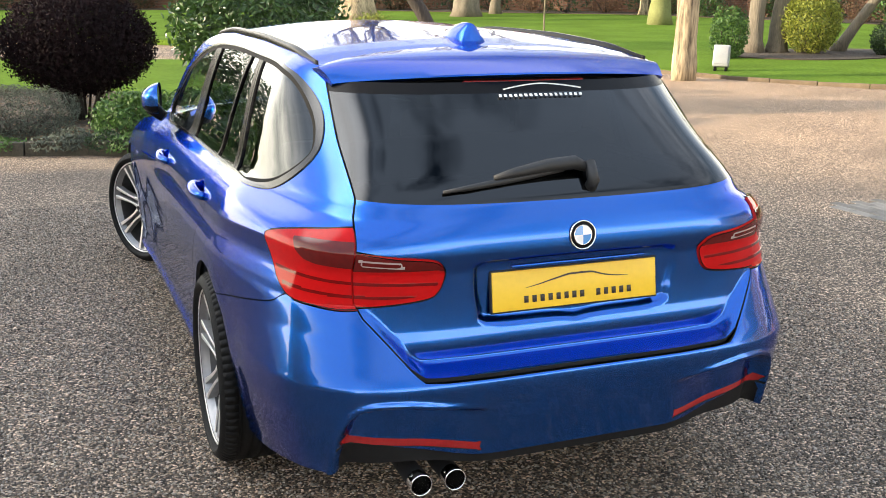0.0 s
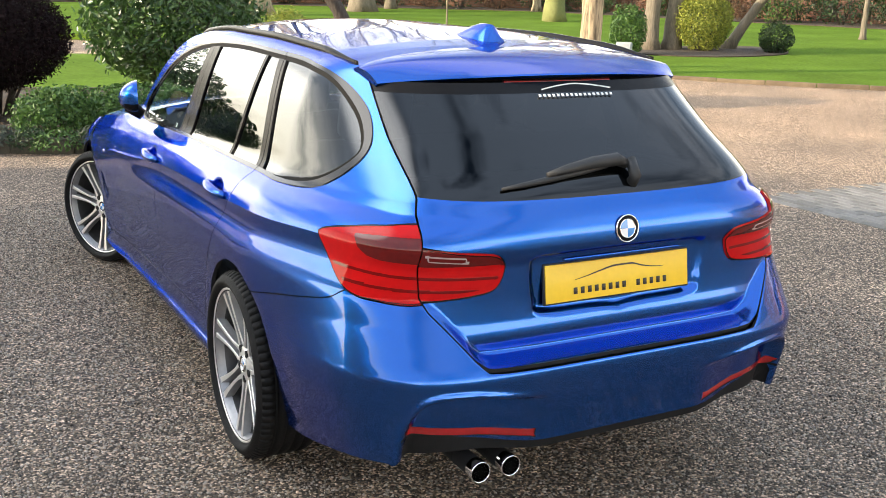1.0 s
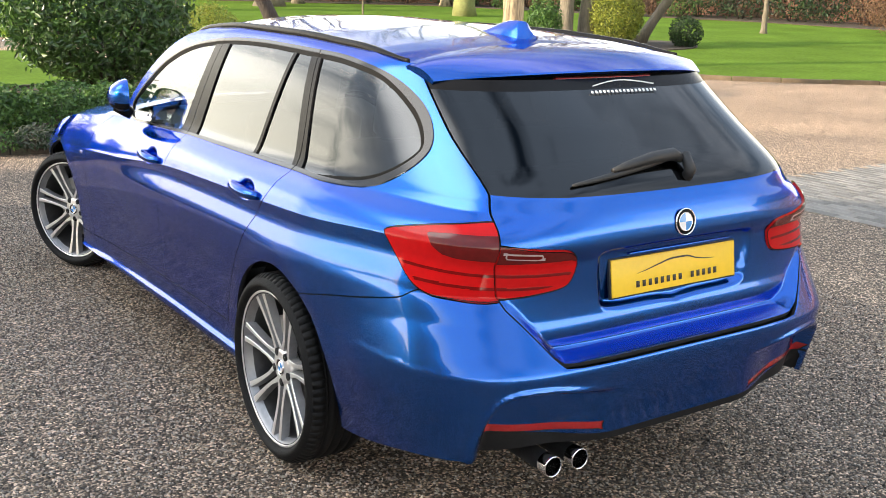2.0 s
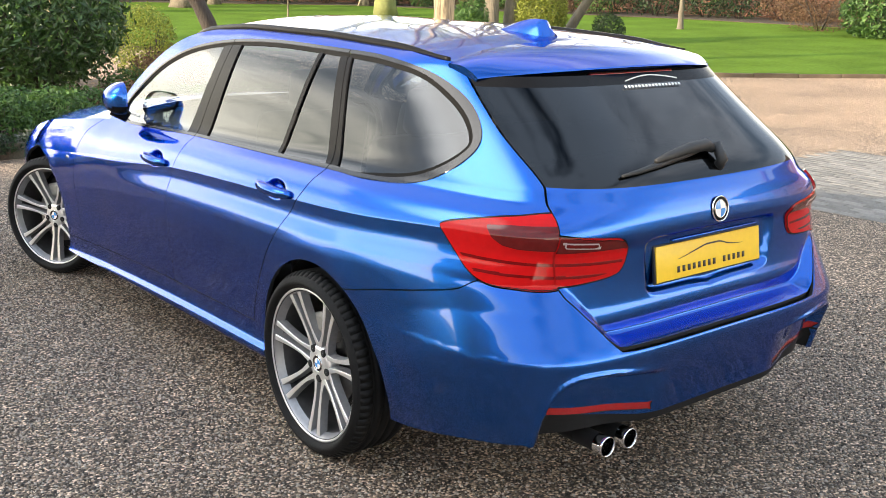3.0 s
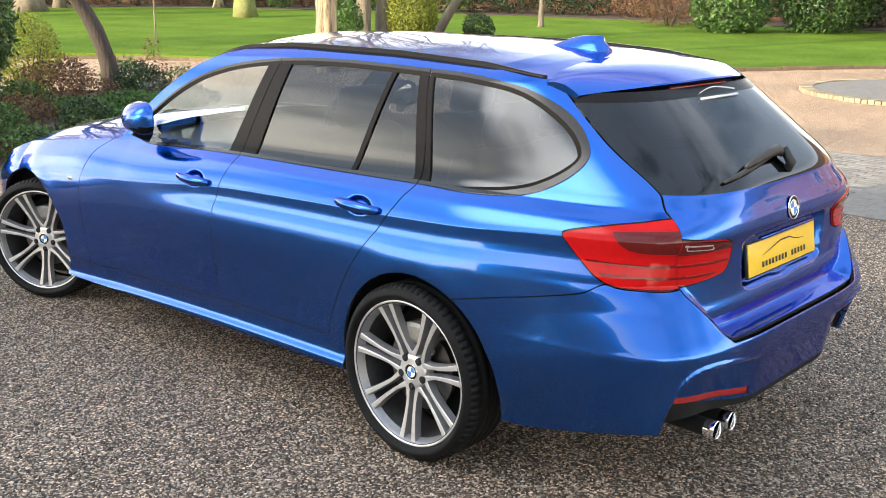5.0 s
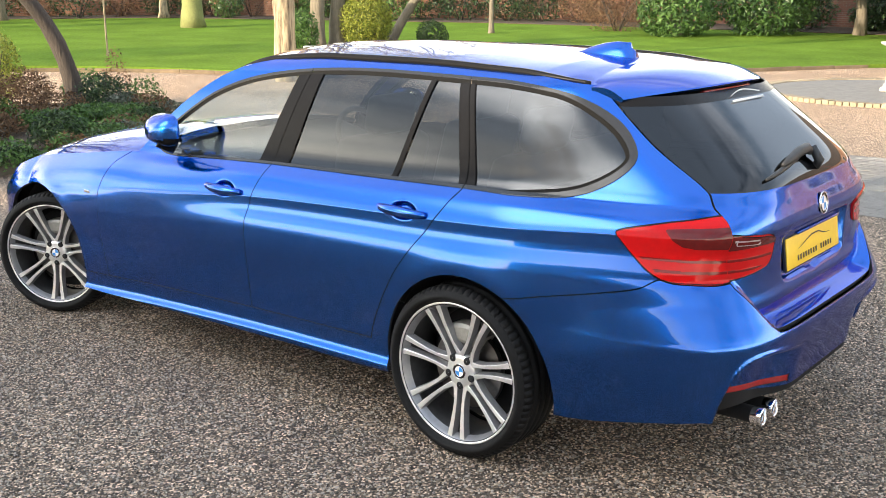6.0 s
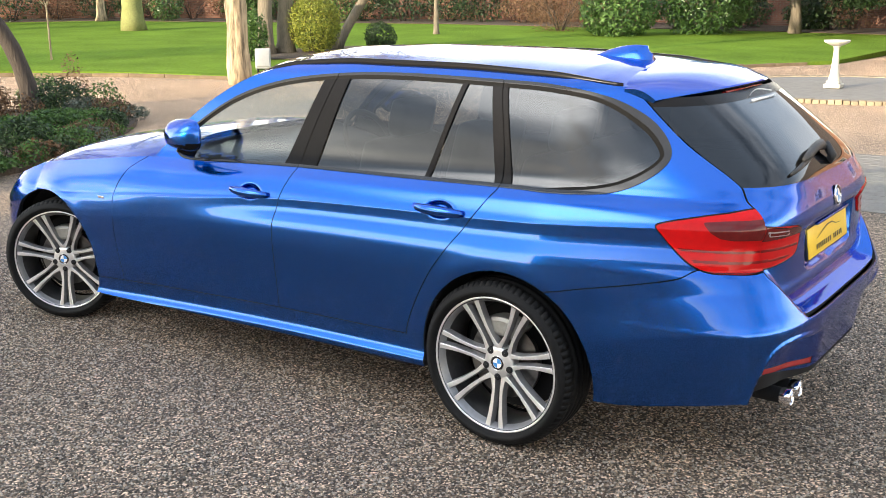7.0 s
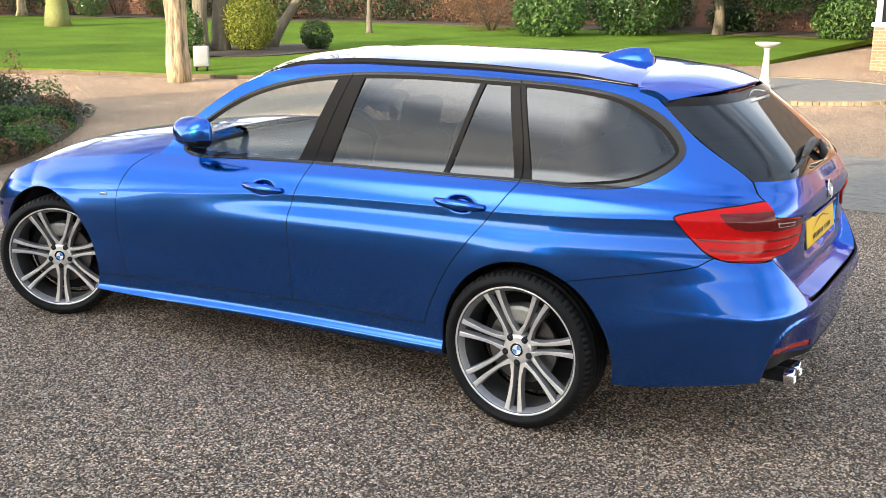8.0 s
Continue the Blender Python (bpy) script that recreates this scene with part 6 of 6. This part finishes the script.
kinds = ((LEAF_DARK, 1.5, 0.16), (LEAF_GREEN, 1.1, 0.13), (LEAF_BROWN, 1.2, 0.12), (LEAF_DARK, 1.9, 0.16), (LEAF_LAUREL, 1.0, 0.14), (LEAF_BROWN, 1.5, 0.10))
for si, (a, b) in enumerate(along):
    L = math.dist(a, b)
    s = 0.6
    while s < L:
        m, h, size = kinds[r.choice((0, 3, 3, 5, 2)) if si < 2 else r.randrange(6)]
        h *= r.uniform(0.8, 1.35)
        w = h * r.uniform(0.55, 0.85)
        x, y = a[0] + (b[0] - a[0]) * s / L + r.uniform(-0.9, 0.5), a[1] + (b[1] - a[1]) * s / L + r.uniform(-0.9, 0.5)
        shrub("border_shrub", "evergreen or twiggy shrub in front of the garden wall", (x, y, 0.07), (x, y, h * 0.55), (w, w, h * 0.52), 1100, size, m, r.randrange(9999), group="shrubs along the wall", n_stems=6, lump=0.25, fill=0.55)
        s += w * r.uniform(0.9, 1.5)
shrub("wall_evergreen", "tall glossy evergreen shrub by the wall", (27.0, 13.1, 0.05), (27.0, 13.1, 0.85), (1.5, 1.2, 0.95), 4200, 0.15, LEAF_GREEN, 91, lump=0.25)
shrub("wall_evergreen", "tall dark evergreen shrub by the wall", (29.0, 11.0, 0.05), (29.0, 11.0, 1.3), (1.5, 1.5, 1.4), 6000, 0.15, LEAF_LAUREL, 92, lump=0.22)
shrub("wall_evergreen", "bright green shrub by the house", (31.6, 4.6, 0.05), (31.6, 4.6, 0.75), (1.1, 1.0, 0.8), 3200, 0.15, LEAF_GREEN, 93, lump=0.2)
shrub("russet_shrub", "russet-brown twiggy shrub by the wall", (28.2, 16.0, 0.05), (28.2, 16.0, 1.2), (1.6, 1.4, 1.3), 5000, 0.11, LEAF_BROWN, 94, lump=0.15, aspect=0.2)
yew = tagged(new("yew_tree"), "spreading dark yew tree with a short trunk", "tree")
yew.location = on_lawn(31.0, 8.6)
bm = bmesh.new()
tube(bm, [(0, 0, -0.05), (0.05, 0, 0.6), (0, 0.08, 1.6), (0, 0, 3)], [0.24, 0.17, 0.15, 0.08], 12)
part("trunk", bm, BARK, yew)
for i, (x, y, z, rr) in enumerate(((0, 0, 2.6, 2.2), (-1.4, 1.4, 2.2, 1.5), (1.0, -1.6, 2.3, 1.6), (-0.6, -2.2, 2.0, 1.2))):
    leaves("crown", (x, y, z), (rr, rr, 1.2), 4200, 0.16, LEAF_DARK, yew, seed=120 + i, lump=0.25)


def house(name, label, x0, x1, y0, y1, eaves, ridge, window_side):
    """A plain brick house with a pitched roof and sash windows on one long side."""
    thing = tagged(new(name), label, "house")
    bm = bmesh.new()
    box(bm, (x1 - x0, y1 - y0, eaves), pose((x0 + x1) / 2, (y0 + y1) / 2, eaves / 2 - 0.02))
    part("wall", bm, BRICK_HOUSE, thing, smooth=False)
    bm = bmesh.new()
    o = 0.35
    q = [(x0 - o, y0 - o, eaves), (x1 + o, y0 - o, eaves), (x1 + o, y1 + o, eaves), (x0 - o, y1 + o, eaves), ((x0 + x1) / 2, y0 - o, ridge), ((x0 + x1) / 2, y1 + o, ridge)]
    q = [bm.verts.new(p) for p in q]
    for f in ((0, 3, 5, 4), (1, 4, 5, 2), (0, 4, 1), (3, 2, 5), (0, 1, 2, 3)):
        bm.faces.new([q[i] for i in f])
    bmesh.ops.recalc_face_normals(bm, faces=bm.faces[:])
    part("roof", bm, ROOF_TILE, thing, smooth=False)
    if window_side:
        bm = bmesh.new()
        box(bm, (0.7, 0.7, 1.8), pose((x0 + x1) / 2, y0 + 2, ridge + 0.4), 0.02)
        part("chimney", bm, BRICK_HOUSE, thing, smooth=False)
    xw = x0 if window_side < 0 else x1
    y = y0 + 2.2
    while window_side and y < y1 - 1.5:
        for z in (1.5, 4.2):
            if z + 1 > eaves:
                continue
            bm = bmesh.new()
            for dy, dz, sy, sz in ((-0.55, 0, 0.09, 1.5), (0.55, 0, 0.09, 1.5), (0, -0.72, 1.19, 0.09), (0, 0.72, 1.19, 0.09), (0, 0, 1.1, 0.05), (0, 0, 0.05, 1.4)):
                box(bm, (0.10, sy, sz), pose(xw + window_side * 0.02, y + dy, z + dz))
            w = part("window", bm, WHITE_PAINT, thing, "white painted sash window", smooth=False)
            bm = bmesh.new()
            box(bm, (0.02, 1.1, 1.42), pose(xw + window_side * 0.012, y, z))
            part("pane", bm, GLASS_BLACK, w, smooth=False)
        y += 3.1
    return thing


GLASS_BLACK = mat("dark_window_glass", (0.012, 0.014, 0.016), rough=0.04, vary=0.0)
house("red_brick_house", "two-storey red brick house facing the drive", 24.0, 33.0, -18.0, 0.8, 5.6, 9.0, -1)
# the second block is an added, unseen sun blocker; its ridge sets the shadow edge
house("brick_outbuilding", "unseen long brick block added to shade the car and near gravel", -37.0, -28.0, -40.0, 12.6, 5.6, 7.8, 0)
bay = tagged(new("house_bay"), "brick-footed white bay window of the house", "bay window")
bm = bmesh.new()
box(bm, (3.4, 5.0, 1.0), pose(22.7, -0.42, 0.49), 0.01)
part("brick_base", bm, BRICK_HOUSE, bay, smooth=False)
bm = bmesh.new()
box(bm, (3.5, 5.1, 0.09), pose(22.7, -0.42, 1.035), 0.012)
part("sill", bm, WHITE_PAINT, bay, smooth=False)
for x, y in ((21.08, 2.0), (21.08, 0.6), (21.08, -0.9), (21.08, -2.8), (23.0, 2.0)):
    bm = bmesh.new()
    box(bm, (0.13, 0.13, 1.4), pose(x, y, 1.78), 0.01)
    part("post", bm, WHITE_PAINT, bay, smooth=False)
bm = bmesh.new()
box(bm, (0.03, 4.7, 1.4), pose(21.1, -0.42, 1.78))
part("pane", bm, GLASS_BLACK, bay, smooth=False)
bm = bmesh.new()
box(bm, (3.6, 5.2, 0.35), pose(22.7, -0.42, 2.62), 0.03)
part("bay_roof", bm, WHITE_PAINT, bay, smooth=False)


# ---- block paving let into the gravel ----
paving = tagged(new("block_paving"), "grey block paving let into the gravel", "paving", kind="structure")
bm = bmesh.new()
box(bm, (0.197, 0.097, 0.05), Matrix(), 0.006, 1)
me = bpy.data.meshes.new("paver")
bm.to_mesh(me)
bm.free()
me.materials.append(SETT)
rng = random.Random(5)
joined = bmesh.new()
count = 0
for i in range(72):
    for j in range(30):
        x = 4.35 + 0.1 * j + 0.09 * math.sin(i * 0.1)
        y = 2.6 - 0.2 * i + (0.1 if j % 2 else 0)
        if y < -8:
            continue
        m = pose(x, y, -0.018 + rng.uniform(-0.0015, 0.0015), rng.uniform(-0.4, 0.4), rng.uniform(-0.4, 0.4), 90 + rng.uniform(-1, 1))
        if count < 300 and y > -0.6:
            ob = new("paver", me)
            ob.parent = paving
            ob.matrix_basis = m
            count += 1
        elif y > -4:
            box(joined, (0.197, 0.097, 0.05), m)
tagged(part("paver_field", joined, SETT, paving, smooth=False), kind="stuff")


# ---- loose chips on the drive ----
rng = np.random.RandomState(9)
count = 190000
x, y = rng.uniform(-4.6, 2.6, count), rng.uniform(-2.9, 4.6, count)
size = rng.uniform(0.0030, 0.0062, count) * rng.choice((1, 1, 1, 1.35), count)
oct_v = np.array([(1, 0, 0), (-1, 0, 0), (0, 1, 0), (0, -1, 0), (0, 0, 0.75), (0, 0, -0.75)], float)
oct_f = np.array([(0, 2, 4), (2, 1, 4), (1, 3, 4), (3, 0, 4), (2, 0, 5), (1, 2, 5), (3, 1, 5), (0, 3, 5)])
v = oct_v[None] * (1 + 0.55 * (rng.uniform(size=(count, 6, 3)) - 0.4))
a = rng.uniform(0, math.tau, count)
c, s = np.cos(a)[:, None], np.sin(a)[:, None]
v = np.stack([v[..., 0] * c - v[..., 1] * s * 0.8, v[..., 0] * s + v[..., 1] * c * 0.8, v[..., 2]], 2) * size[:, None, None]
v += np.stack([x, y, size * 0.35], 1)[:, None]
f = oct_f[None] + 6 * np.arange(count)[:, None, None]
chip = leaf_material("stone_chip", (0.03, 0.026, 0.022), (0.62, 0.54, 0.46), 0.7, 0.4)
me = bpy.data.meshes.new("gravel_chips")
me.vertices.add(count * 6)
me.vertices.foreach_set("co", v.reshape(-1))
me.loops.add(count * 24)
me.loops.foreach_set("vertex_index", f.reshape(-1))
me.polygons.add(count * 8)
me.polygons.foreach_set("loop_start", np.arange(0, count * 24, 3))
me.update()
me.materials.append(chip)
tagged(new("gravel_chips", me), "loose grey and pale stone chips on the drive", "gravel", kind="stuff")
